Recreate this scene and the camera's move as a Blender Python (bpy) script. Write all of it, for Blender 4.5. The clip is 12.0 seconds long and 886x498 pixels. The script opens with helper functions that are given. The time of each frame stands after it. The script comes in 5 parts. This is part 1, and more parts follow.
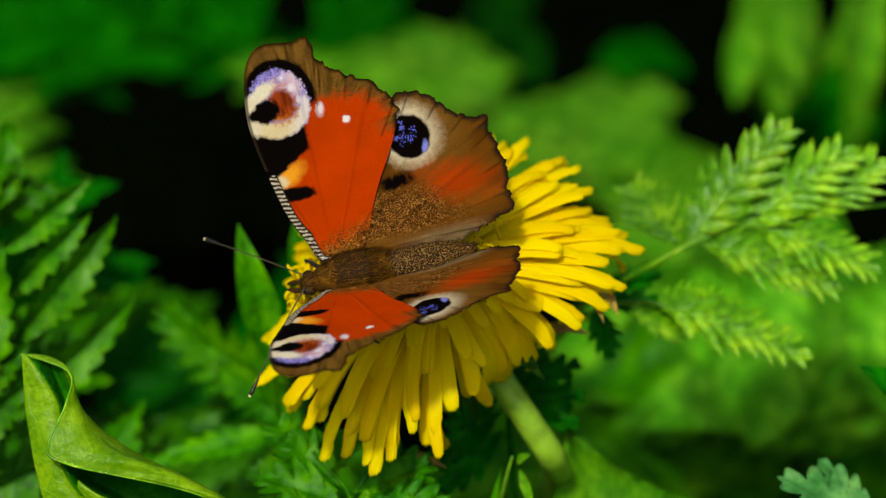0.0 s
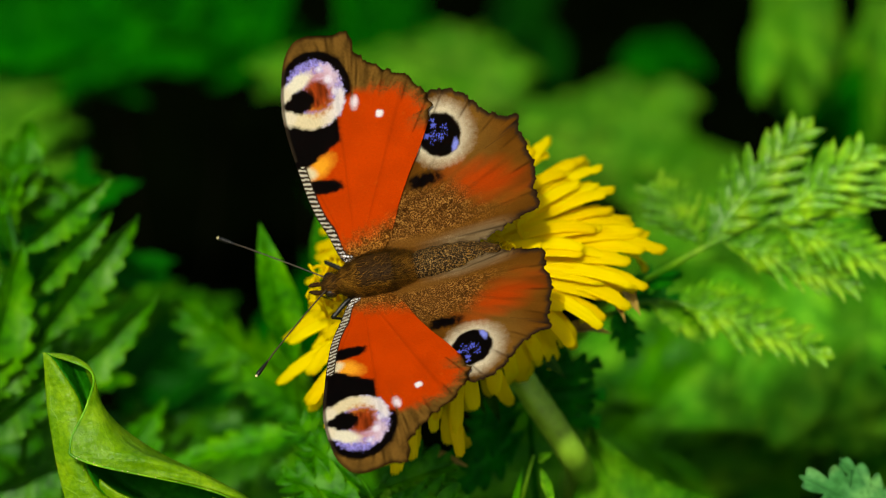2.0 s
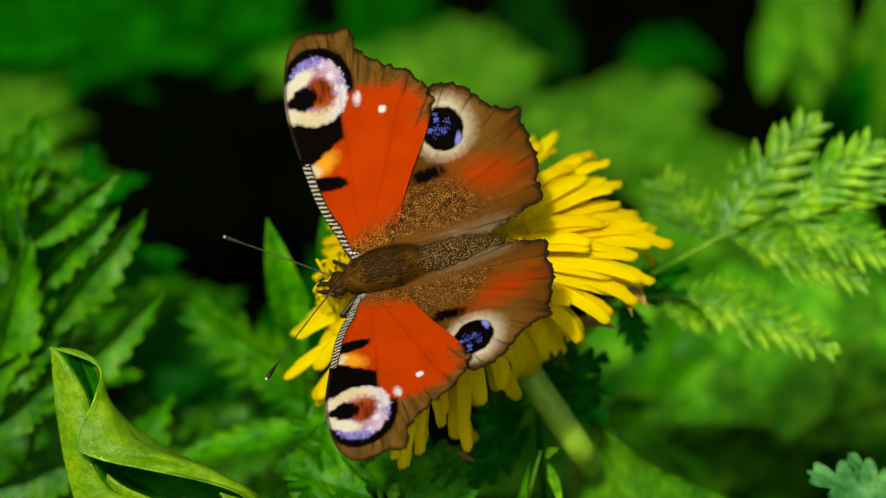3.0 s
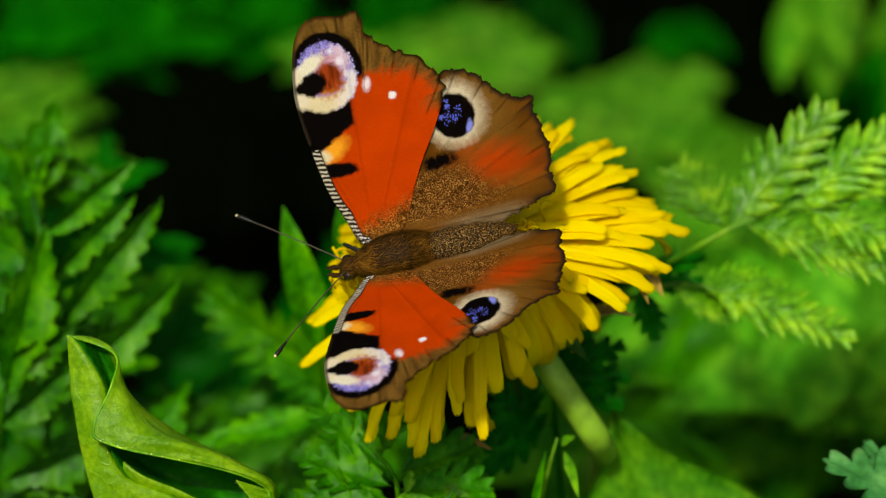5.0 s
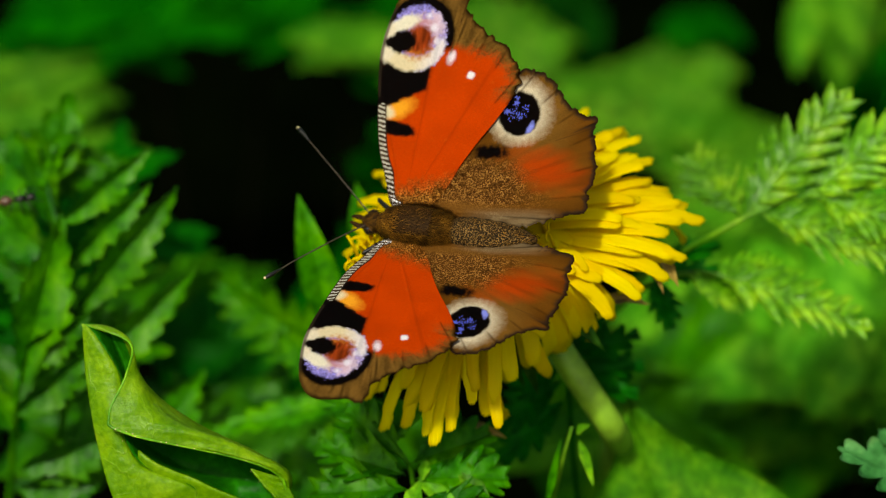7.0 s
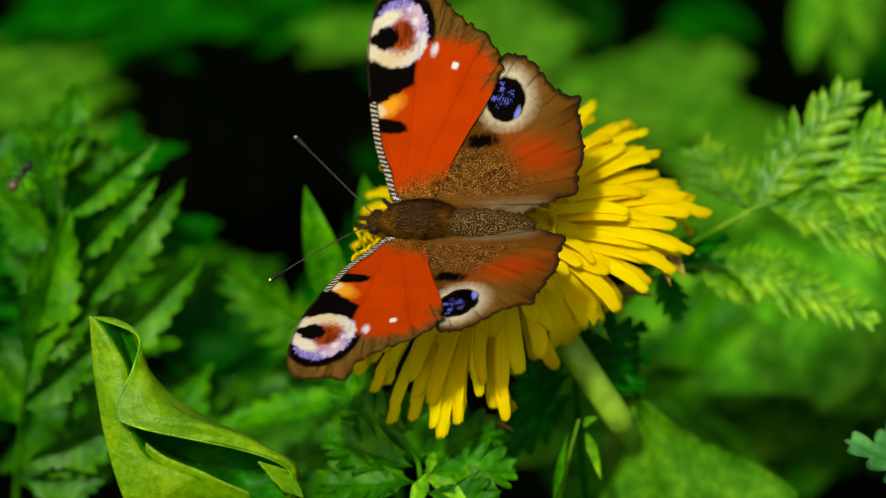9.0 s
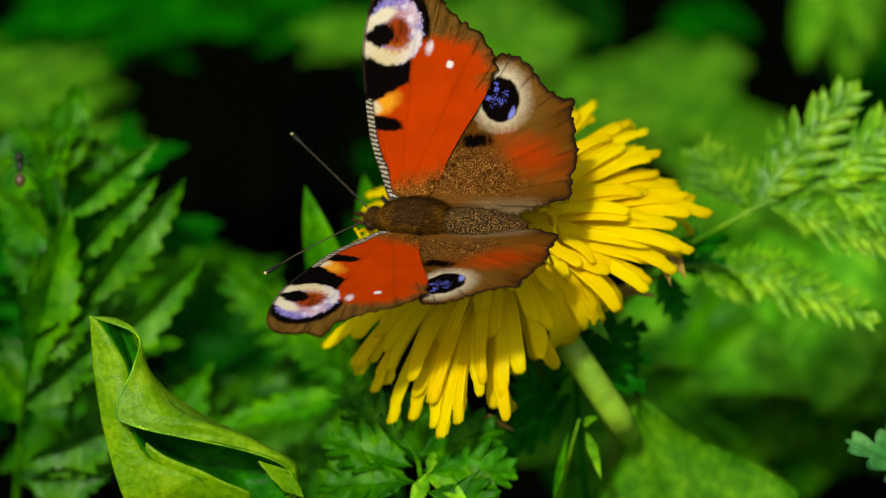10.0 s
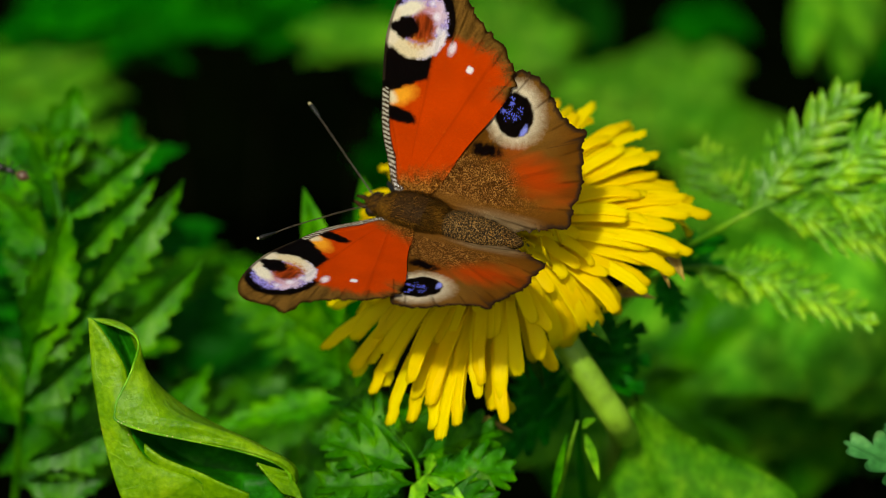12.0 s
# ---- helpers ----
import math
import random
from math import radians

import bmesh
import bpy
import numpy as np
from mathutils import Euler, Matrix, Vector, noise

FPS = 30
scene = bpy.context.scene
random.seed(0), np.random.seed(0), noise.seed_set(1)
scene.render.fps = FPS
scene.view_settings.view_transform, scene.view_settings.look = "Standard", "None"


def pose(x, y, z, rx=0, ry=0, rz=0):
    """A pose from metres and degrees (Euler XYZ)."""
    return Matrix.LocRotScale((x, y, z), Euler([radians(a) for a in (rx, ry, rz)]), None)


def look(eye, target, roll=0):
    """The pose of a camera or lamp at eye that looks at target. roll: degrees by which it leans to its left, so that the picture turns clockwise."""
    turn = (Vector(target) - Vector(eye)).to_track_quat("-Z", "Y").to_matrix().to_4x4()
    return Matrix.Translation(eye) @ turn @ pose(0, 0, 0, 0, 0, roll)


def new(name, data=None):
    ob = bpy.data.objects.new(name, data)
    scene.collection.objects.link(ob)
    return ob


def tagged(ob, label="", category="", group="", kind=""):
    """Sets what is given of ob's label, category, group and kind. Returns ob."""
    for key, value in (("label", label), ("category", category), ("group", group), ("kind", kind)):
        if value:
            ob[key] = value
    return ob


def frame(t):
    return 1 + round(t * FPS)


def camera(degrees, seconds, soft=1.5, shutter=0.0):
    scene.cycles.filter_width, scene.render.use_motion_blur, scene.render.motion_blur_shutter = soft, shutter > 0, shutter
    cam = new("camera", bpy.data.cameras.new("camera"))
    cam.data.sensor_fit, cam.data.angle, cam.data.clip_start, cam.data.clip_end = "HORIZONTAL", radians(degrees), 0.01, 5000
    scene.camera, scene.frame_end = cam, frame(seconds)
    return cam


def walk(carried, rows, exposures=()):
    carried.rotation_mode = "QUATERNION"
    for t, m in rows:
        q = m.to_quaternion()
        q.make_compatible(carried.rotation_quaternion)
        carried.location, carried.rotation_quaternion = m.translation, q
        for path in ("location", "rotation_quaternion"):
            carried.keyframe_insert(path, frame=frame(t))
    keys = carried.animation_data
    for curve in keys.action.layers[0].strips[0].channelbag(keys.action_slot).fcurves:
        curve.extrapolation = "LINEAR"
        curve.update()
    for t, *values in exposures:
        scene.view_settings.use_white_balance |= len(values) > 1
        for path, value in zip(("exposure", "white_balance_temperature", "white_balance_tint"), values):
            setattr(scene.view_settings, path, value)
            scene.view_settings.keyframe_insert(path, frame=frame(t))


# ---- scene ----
# The site: x to the right, y up the slope of the view, z out towards the viewer, in millimetres from the aim point.
TILT = radians(35)
AIM = Vector((0, 0, 0.25))
SITE = Matrix.Translation(AIM) @ Matrix(((1, 0, 0, 0), (0, math.sin(TILT), -math.cos(TILT), 0), (0, math.cos(TILT), math.sin(TILT), 0), (0, 0, 0, 1))) @ Matrix.Scale(0.001, 4)
MM = 0.001


def site(x, y, z):
    return SITE @ Vector((x, y, z))


# ---- camera: a long macro lens on a tripod, panning slowly ----
cam = camera(15.5, 12.0, soft=0.7)
cam.data.dof.use_dof = True
cam.data.dof.focus_distance = 0.412
cam.data.dof.aperture_fstop = 15.5
EYE = site(0, 0, 420)
STAND = look(EYE, AIM)
walk(cam, [(t, STAND @ pose(0, 0, 0, down, turn, 0)) for t, down, turn in (
    (0, 0.000, 0.000), (0.5, 0.004, 0.080), (1, 0.012, 0.195), (1.5, 0.010, 0.289), (2, -0.015, 0.378), (2.5, -0.060, 0.453), (3, -0.107, 0.506),
    (4, -0.212, 0.655), (5, -0.320, 0.790), (5.5, -0.379, 0.855), (6, -0.427, 0.926), (6.5, -0.471, 0.991), (7, -0.520, 1.050),
    (8, -0.605, 1.135), (9, -0.652, 1.178), (9.5, -0.657, 1.186), (10, -0.655, 1.182), (10.5, -0.643, 1.182), (11, -0.640, 1.174),
    (11.5, -0.635, 1.160), (12, -0.625, 1.156))], exposures=[(0, -0.05, 6850, -3), (12, -0.05, 6850, -3)])

# ---- light: high sun in a clear sky ----
SUN_FROM = (site(-0.16, 0.355, 0.92) - site(0, 0, 0)).normalized()
sun = new("sun", bpy.data.lights.new("sun", "SUN"))
sun.data.energy, sun.data.angle, sun.data.color = 3.15, radians(3), (1.0, 0.95, 0.86)
sun.matrix_world = look(SUN_FROM, (0, 0, 0))
world = bpy.data.worlds.new("sky")
scene.world = world
world.use_nodes = True
sky = world.node_tree.nodes.new("ShaderNodeTexSky")
sky.sky_type, sky.sun_disc = "NISHITA", False
sky.air_density, sky.dust_density, sky.ozone_density = 0.8, 4.0, 0.6
sky.sun_elevation, sky.sun_rotation = math.asin(SUN_FROM.z), math.atan2(SUN_FROM.x, SUN_FROM.y)
world.node_tree.links.new(sky.outputs[0], world.node_tree.nodes["Background"].inputs[0])
world.node_tree.nodes["Background"].inputs[1].default_value = 0.115


# ---- materials ----
def nodes_of(name):
    m = bpy.data.materials.new(name)
    m.use_nodes = True
    t = m.node_tree
    return m, t, t.nodes["Principled BSDF"], t.nodes["Material Output"]


def texture(t, kind, scale, detail=3.0, space="Object"):
    c = t.nodes.new("ShaderNodeTexCoord")
    n = t.nodes.new(kind)
    n.inputs["Scale"].default_value = scale
    if "Detail" in n.inputs:
        n.inputs["Detail"].default_value = detail
    t.links.new(c.outputs[space], n.inputs["Vector"])
    return n


def ramp(t, source, stops):
    r = t.nodes.new("ShaderNodeValToRGB")
    els = r.color_ramp.elements
    while len(els) < len(stops):
        els.new(0.5)
    for e, (at, colour) in zip(els, stops):
        e.position, e.color = at, (*colour, 1)
    t.links.new(source, r.inputs[0])
    return r.outputs[0]


def mix(t, kind, fac, a, b):
    n = t.nodes.new("ShaderNodeMix")
    n.data_type, n.blend_type = "RGBA", kind
    for socket, v in ((n.inputs[0], fac), (n.inputs[6], a), (n.inputs[7], b)):
        if isinstance(v, (int, float)):
            socket.default_value = v
        elif isinstance(v, tuple):
            socket.default_value = (*v, 1)
        else:
            t.links.new(v, socket)
    return n.outputs[2]


def bump(t, p, height, strength, distance):
    b = t.nodes.new("ShaderNodeBump")
    b.inputs["Strength"].default_value, b.inputs["Distance"].default_value = strength, distance
    t.links.new(height, b.inputs["Height"])
    t.links.new(b.outputs[0], p.inputs["Normal"])


def translucent(t, p, out, colour, amount):
    tr = t.nodes.new("ShaderNodeBsdfTranslucent")
    ms = t.nodes.new("ShaderNodeMixShader")
    ms.inputs[0].default_value = amount
    if isinstance(colour, tuple):
        tr.inputs[0].default_value = (*colour, 1)
    else:
        t.links.new(colour, tr.inputs[0])
    t.links.new(p.outputs[0], ms.inputs[1])
    t.links.new(tr.outputs[0], ms.inputs[2])
    t.links.new(ms.outputs[0], out.inputs[0])


def leaf_material(name, dark, light, rough=0.45, grain=900, through_light=0.22, vary=0.35, gloss=0.10, relief=0.0004):
    m, t, p, out = nodes_of(name)
    broad = texture(t, "ShaderNodeTexNoise", 90, 4)
    fine = texture(t, "ShaderNodeTexNoise", grain, 5)
    base = ramp(t, broad.outputs["Fac"], ((0.3, dark), (0.72, light)))
    info = t.nodes.new("ShaderNodeObjectInfo")
    shade = ramp(t, info.outputs["Random"], ((0.0, (1 - vary,) * 3), (1.0, (1 + vary * 0.6, 1 + vary * 0.4, 1.0))))
    base = mix(t, "MULTIPLY", 1.0, base, shade)
    cloud = texture(t, "ShaderNodeTexNoise", 230, 3)
    base = mix(t, "MULTIPLY", 1.0, base, ramp(t, cloud.outputs["Fac"], ((0.32, (0.45, 0.62, 0.4)), (0.52, (0.95, 0.97, 0.9)), (0.72, (1.9, 1.35, 1.3)))))
    specks = ramp(t, fine.outputs["Fac"], ((0.35, (0.72, 0.76, 0.7)), (0.65, (1.15, 1.12, 1.1))))
    base = mix(t, "MULTIPLY", 1.0, base, specks)
    t.links.new(base, p.inputs["Base Color"])
    p.inputs["Roughness"].default_value = rough
    p.inputs["Specular IOR Level"].default_value = gloss
    cells = texture(t, "ShaderNodeTexVoronoi", grain * 0.55)
    both = mix(t, "ADD", 0.6, fine.outputs["Fac"], cells.outputs["Distance"])
    bump(t, p, both, 0.35, relief)
    translucent(t, p, out, base, through_light)
    return m


def plain(name, colour, rough=0.6, grain=1500, depth=0.3, spec=0.4):
    m, t, p, out = nodes_of(name)
    n = texture(t, "ShaderNodeTexNoise", grain, 4)
    lo, hi = tuple(c * (1 - depth) for c in colour), tuple(min(1, c * (1 + depth)) for c in colour)
    t.links.new(ramp(t, n.outputs["Fac"], ((0.3, lo), (0.7, hi))), p.inputs["Base Color"])
    p.inputs["Roughness"].default_value, p.inputs["Specular IOR Level"].default_value = rough, spec
    bump(t, p, n.outputs["Fac"], 0.3, 0.0002)
    return m


def petal_material():
    m, t, p, out = nodes_of("petal_yellow")
    streak = texture(t, "ShaderNodeTexNoise", 260, 4)
    mapping = t.nodes.new("ShaderNodeMapping")
    mapping.inputs["Scale"].default_value = (0.12, 1.8, 1.0)
    t.links.new(t.nodes["Texture Coordinate"].outputs["Object"], mapping.inputs[0])
    t.links.new(mapping.outputs[0], streak.inputs["Vector"])
    info = t.nodes.new("ShaderNodeObjectInfo")
    tone = ramp(t, info.outputs["Random"], ((0.0, (0.96, 0.74, 0.0004)), (1.0, (0.99, 0.85, 0.001))))
    lines = ramp(t, streak.outputs["Fac"], ((0.3, (0.94, 0.90, 0.9)), (0.65, (1.0, 1.0, 1.0))))
    base = mix(t, "MULTIPLY", 1.0, tone, lines)
    t.links.new(base, p.inputs["Base Color"])
    p.inputs["Roughness"].default_value = 0.55
    p.inputs["Specular IOR Level"].default_value = 0.15
    bump(t, p, streak.outputs["Fac"], 0.35, 0.0003)
    translucent(t, p, out, base, 0.48)
    return m


def scale_material(name, speck=0.22, rough=0.75):
    """Wing scales: the tint laid down on the wing, with fine rows of scales."""
    m, t, p, out = nodes_of(name)
    a = t.nodes.new("ShaderNodeAttribute")
    a.attribute_name = "tint"
    n = texture(t, "ShaderNodeTexNoise", 9000, 3)
    g = ramp(t, n.outputs["Fac"], ((0.3, (1 - speck,) * 3), (0.7, (1 + speck * 0.6,) * 3)))
    base = mix(t, "MULTIPLY", 1.0, a.outputs["Color"], g)
    dots = texture(t, "ShaderNodeTexNoise", 5200, 1.5)
    patch = texture(t, "ShaderNodeTexNoise", 1100, 2)
    gold = ramp(t, dots.outputs["Fac"], ((0.44, (0.20, 0.17, 0.16)), (0.51, (0.85, 0.82, 0.85)), (0.60, (2.1, 2.35, 3.2))))
    soft = ramp(t, patch.outputs["Fac"], ((0.35, (0.55, 0.5, 0.45)), (0.65, (1.3, 1.3, 1.3))))
    flecked = mix(t, "MULTIPLY", 1.0, mix(t, "MULTIPLY", 1.0, a.outputs["Color"], gold), soft)
    base = mix(t, "MIX", a.outputs["Alpha"], base, flecked)
    t.links.new(base, p.inputs["Base Color"])
    p.inputs["Roughness"].default_value = rough
    p.inputs["Specular IOR Level"].default_value = 0.015
    bump(t, p, n.outputs["Fac"], 0.25, 0.0001)
    translucent(t, p, out, (0.55, 0.22, 0.05), 0.16)
    return m


M_WING = scale_material("wing_scales")
M_FUR, _t, _p, _o = nodes_of("brown_fur")
_g = _t.nodes.new("ShaderNodeNewGeometry")
_n = texture(_t, "ShaderNodeTexNoise", 420, 4)
_c = ramp(_t, _g.outputs["Random Per Island"], ((0.0, (0.020, 0.008, 0.001)), (0.5, (0.090, 0.036, 0.003)), (1.0, (0.25, 0.118, 0.012))))
_t.links.new(mix(_t, "MULTIPLY", 1.0, _c, ramp(_t, _n.outputs["Fac"], ((0.35, (0.45, 0.45, 0.45)), (0.65, (1.3, 1.25, 1.2))))), _p.inputs["Base Color"])
_p.inputs["Roughness"].default_value, _p.inputs["Specular IOR Level"].default_value = 0.6, 0.08
M_BODY = plain("dark_body", (0.030, 0.014, 0.004), 0.6, 5000, 0.8, 0.04)
M_ABDOMEN, _t, _p, _o = nodes_of("speckled_abdomen")
_n = texture(_t, "ShaderNodeTexNoise", 5200, 2)
_t.links.new(ramp(_t, _n.outputs["Fac"], ((0.46, (0.014, 0.008, 0.003)), (0.54, (0.080, 0.042, 0.010)), (0.66, (0.23, 0.13, 0.04)))), _p.inputs["Base Color"])
_p.inputs["Roughness"].default_value, _p.inputs["Specular IOR Level"].default_value = 0.8, 0.1
bump(_t, _p, _n.outputs["Fac"], 0.5, 0.0002)
M_BLACK = plain("black_chitin", (0.008, 0.006, 0.004), 0.4, 3000, 0.4)
M_EYE = plain("compound_eye", (0.02, 0.012, 0.008), 0.25, 6000, 0.3, 0.6)
M_ANTENNA = plain("antenna_banded", (0.042, 0.028, 0.016), 0.5, 2500, 0.7)
M_CREAM = plain("cream_tip", (0.75, 0.6, 0.3), 0.6)
M_PETAL = petal_material()
M_FRESH = leaf_material("fresh_leaf", (0.0158, 0.1584, 0.0004), (0.0832, 0.3432, 0.0009), 0.40, gloss=0.10)
M_PALE = leaf_material("pale_leaf", (0.1191, 0.3960, 0.0032), (0.2582, 0.5830, 0.0243), 0.40, gloss=0.30, through_light=0.30, relief=0.0002)
M_HERB = leaf_material("herb_leaf_green", (0.0051, 0.1062, 0.0003), (0.0723, 0.2805, 0.0017), 0.38, gloss=0.14, through_light=0.12)
# leaf green darkened to stand in for shade
M_SHADED = leaf_material("deep_shaded_leaf", (0.002, 0.095, 0.0004), (0.010, 0.165, 0.0008), 0.5, gloss=0.06)
# leaf green with half shade put into the colour
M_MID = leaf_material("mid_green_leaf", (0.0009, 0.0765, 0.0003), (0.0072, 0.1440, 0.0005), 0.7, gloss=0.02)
# yellow-green brightened to paint leaves in sunlight
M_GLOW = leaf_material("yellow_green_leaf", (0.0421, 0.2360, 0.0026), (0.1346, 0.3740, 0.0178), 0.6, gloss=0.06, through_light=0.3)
# dim copy: background shade is in the colour
M_DIM_TINT = leaf_material("dim_tint_leaf", (0.001, 0.030, 0.0005), (0.004, 0.060, 0.001), 0.8, gloss=0.03)
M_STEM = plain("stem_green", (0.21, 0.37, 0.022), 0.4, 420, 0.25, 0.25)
# lit copy of the background leaf: sunlight is in the colour
M_SUN_TINT = leaf_material("sun_tint_leaf", (0.065, 0.285, 0.007), (0.165, 0.435, 0.030), 0.65, gloss=0.05, through_light=0.3)
# near-black stalks: the deep shade behind the flower is put into their colour
M_STALK_SHADE = plain("stalk_in_painted_shade", (0.005, 0.005, 0.002), 1.0, 500, 0.4, 0.0)
# softer lit copy, brightness again in the colour
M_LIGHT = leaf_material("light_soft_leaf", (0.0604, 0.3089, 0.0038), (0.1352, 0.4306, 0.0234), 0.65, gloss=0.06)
M_BRACT = leaf_material("bract_green", (0.018, 0.085, 0.002), (0.05, 0.150, 0.005), 0.5)
M_SOFT = leaf_material("soft_leaf", (0.0402, 0.2000, 0.0032), (0.0948, 0.2976, 0.0102), 0.6, gloss=0.05, relief=0.0001)
M_BLUISH = leaf_material("bluish_leaf", (0.05, 0.26, 0.06), (0.14, 0.42, 0.13), 0.5)


def veined_leaf():
    """Underside of the curled leaf: pale net of veins, a few yellowed spots."""
    m, t, p, out = nodes_of("curled_leaf_green")
    broad = texture(t, "ShaderNodeTexNoise", 120, 4)
    base = ramp(t, broad.outputs["Fac"], ((0.28, (0.105, 0.260, 0.002)), (0.5, (0.175, 0.345, 0.004)), (0.72, (0.255, 0.420, 0.010))))
    warp = texture(t, "ShaderNodeTexNoise", 260, 2)
    lines = []
    for scale, width in ((150, 0.012), (900, 0.06)):
        v = texture(t, "ShaderNodeTexVoronoi", scale)
        v.feature = "DISTANCE_TO_EDGE"
        c = t.nodes.new("ShaderNodeTexCoord")
        shifted = t.nodes.new("ShaderNodeMix")
        shifted.data_type, shifted.blend_type = "RGBA", "ADD"
        shifted.inputs[0].default_value = 0.0022
        t.links.new(c.outputs["Object"], shifted.inputs[6])
        t.links.new(warp.outputs["Color"], shifted.inputs[7])
        t.links.new(shifted.outputs[2], v.inputs["Vector"])
        lines.append(ramp(t, v.outputs["Distance"], ((0.0, (1, 1, 1)), (width, (0, 0, 0)))))
    net = mix(t, "LIGHTEN", 0.2, lines[0], lines[1])
    base = mix(t, "MIX", mix(t, "MULTIPLY", 1.0, net, (0.22, 0.22, 0.22)), base, (0.36, 0.55, 0.06))
    fleck = texture(t, "ShaderNodeTexNoise", 1300, 5)
    base = mix(t, "MULTIPLY", 1.0, base, ramp(t, fleck.outputs["Fac"], ((0.32, (0.72, 0.80, 0.6)), (0.5, (0.95, 0.97, 0.9)), (0.68, (1.18, 1.12, 1.1)))))
    blotch = texture(t, "ShaderNodeTexNoise", 380, 3)
    base = mix(t, "MULTIPLY", 1.0, base, ramp(t, blotch.outputs["Fac"], ((0.35, (0.78, 0.86, 0.7)), (0.62, (1.1, 1.06, 1.0)))))
    spots = texture(t, "ShaderNodeTexNoise", 190, 1)
    base = mix(t, "MIX", ramp(t, spots.outputs["Fac"], ((0.70, (0, 0, 0)), (0.76, (0.7, 0.7, 0.7)))), base, (0.34, 0.33, 0.02))
    t.links.new(base, p.inputs["Base Color"])
    p.inputs["Roughness"].default_value, p.inputs["Specular IOR Level"].default_value = 0.34, 0.16
    rough = texture(t, "ShaderNodeTexNoise", 800, 6)
    bump(t, p, mix(t, "ADD", 0.10, rough.outputs["Fac"], net), 0.40, 0.0008)
    translucent(t, p, out, base, 0.22)
    return m


M_CURL = veined_leaf()
M_UPPER = leaf_material("leaf_upper_side", (0.0096, 0.1200, 0.0016), (0.0256, 0.2080, 0.0032), 0.4, 1200, 0.1, 0.0)
M_OCHRE = plain("withered_ochre", (0.30, 0.20, 0.03), 0.6, 700, 0.4)
M_GASTER = plain("glossy_brown", (0.09, 0.045, 0.022), 0.3, 3000, 0.3, 0.6)
M_WITHERED = plain("withered", (0.03, 0.015, 0.006), 0.8)
M_MEADOW = leaf_material("meadow_leaf", (0.012, 0.140, 0.001), (0.060, 0.240, 0.003), 0.7, gloss=0.03)


def soil_material():
    """Soil, near-black as painted shade under the herbs, passing into green turf farther out."""
    m, t, p, out = nodes_of("soil_with_painted_shade")
    n = texture(t, "ShaderNodeTexNoise", 60, 6)
    # near-black tones paint the deep shade between the plants
    shaded_soil = ramp(t, n.outputs["Fac"], ((0.3, (0.0004, 0.0008, 0.0002)), (0.75, (0.0012, 0.0022, 0.0004))))
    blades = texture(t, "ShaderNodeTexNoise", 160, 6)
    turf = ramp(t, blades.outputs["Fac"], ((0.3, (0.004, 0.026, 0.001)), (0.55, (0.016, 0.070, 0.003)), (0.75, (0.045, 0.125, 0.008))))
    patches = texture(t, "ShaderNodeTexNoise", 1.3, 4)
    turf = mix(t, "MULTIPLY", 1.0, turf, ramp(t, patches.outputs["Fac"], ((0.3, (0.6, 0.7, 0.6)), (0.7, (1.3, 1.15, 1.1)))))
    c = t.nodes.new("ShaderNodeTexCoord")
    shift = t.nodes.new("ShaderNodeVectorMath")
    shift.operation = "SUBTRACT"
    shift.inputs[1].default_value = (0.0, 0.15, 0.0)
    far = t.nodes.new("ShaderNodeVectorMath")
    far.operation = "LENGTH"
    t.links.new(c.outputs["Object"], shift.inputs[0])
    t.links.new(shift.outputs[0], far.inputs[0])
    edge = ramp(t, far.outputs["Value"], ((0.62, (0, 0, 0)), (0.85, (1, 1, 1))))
    t.links.new(mix(t, "MIX", edge, shaded_soil, turf), p.inputs["Base Color"])
    p.inputs["Roughness"].default_value, p.inputs["Specular IOR Level"].default_value = 1.0, 0.0
    bump(t, p, n.outputs["Fac"], 0.6, 0.01)
    return m


M_SOIL = soil_material()


# ---- making meshes ----
def part(name, bm, material, parent=None, label=""):
    me = bpy.data.meshes.new(name)
    bm.to_mesh(me)
    bm.free()
    for f in me.polygons:
        f.use_smooth = True
    me.materials.append(material)
    ob = new(name, me)
    ob.parent = parent
    return tagged(ob, label)


def share(name, me, material, parent, m):
    ob = new(name, me)
    ob.parent = parent
    ob.matrix_basis = m
    return ob


def raw(name, verts, faces, material):
    me = bpy.data.meshes.new(name)
    me.from_pydata([tuple(v) for v in verts], [], faces)
    me.update()
    me.polygons.foreach_set("use_smooth", [True] * len(me.polygons))
    me.materials.append(material)
    return me


def spline(points, n, closed=False):
    """Catmull-Rom through the points, n samples."""
    pts = np.array([tuple(p) for p in points], float)
    k = len(pts)
    out = []
    for u in np.linspace(0, k if closed else k - 1, n, endpoint=not closed):
        i = int(u) if closed else min(int(u), k - 2)
        f = u - i
        a, b, c, d = (pts[j % k] if closed else pts[min(max(j, 0), k - 1)] for j in (i - 1, i, i + 1, i + 2))
        out.append(0.5 * (2 * b + (c - a) * f + (2 * a - 5 * b + 4 * c - d) * f * f + (3 * b - a - 3 * c + d) * f ** 3))
    return np.array(out)


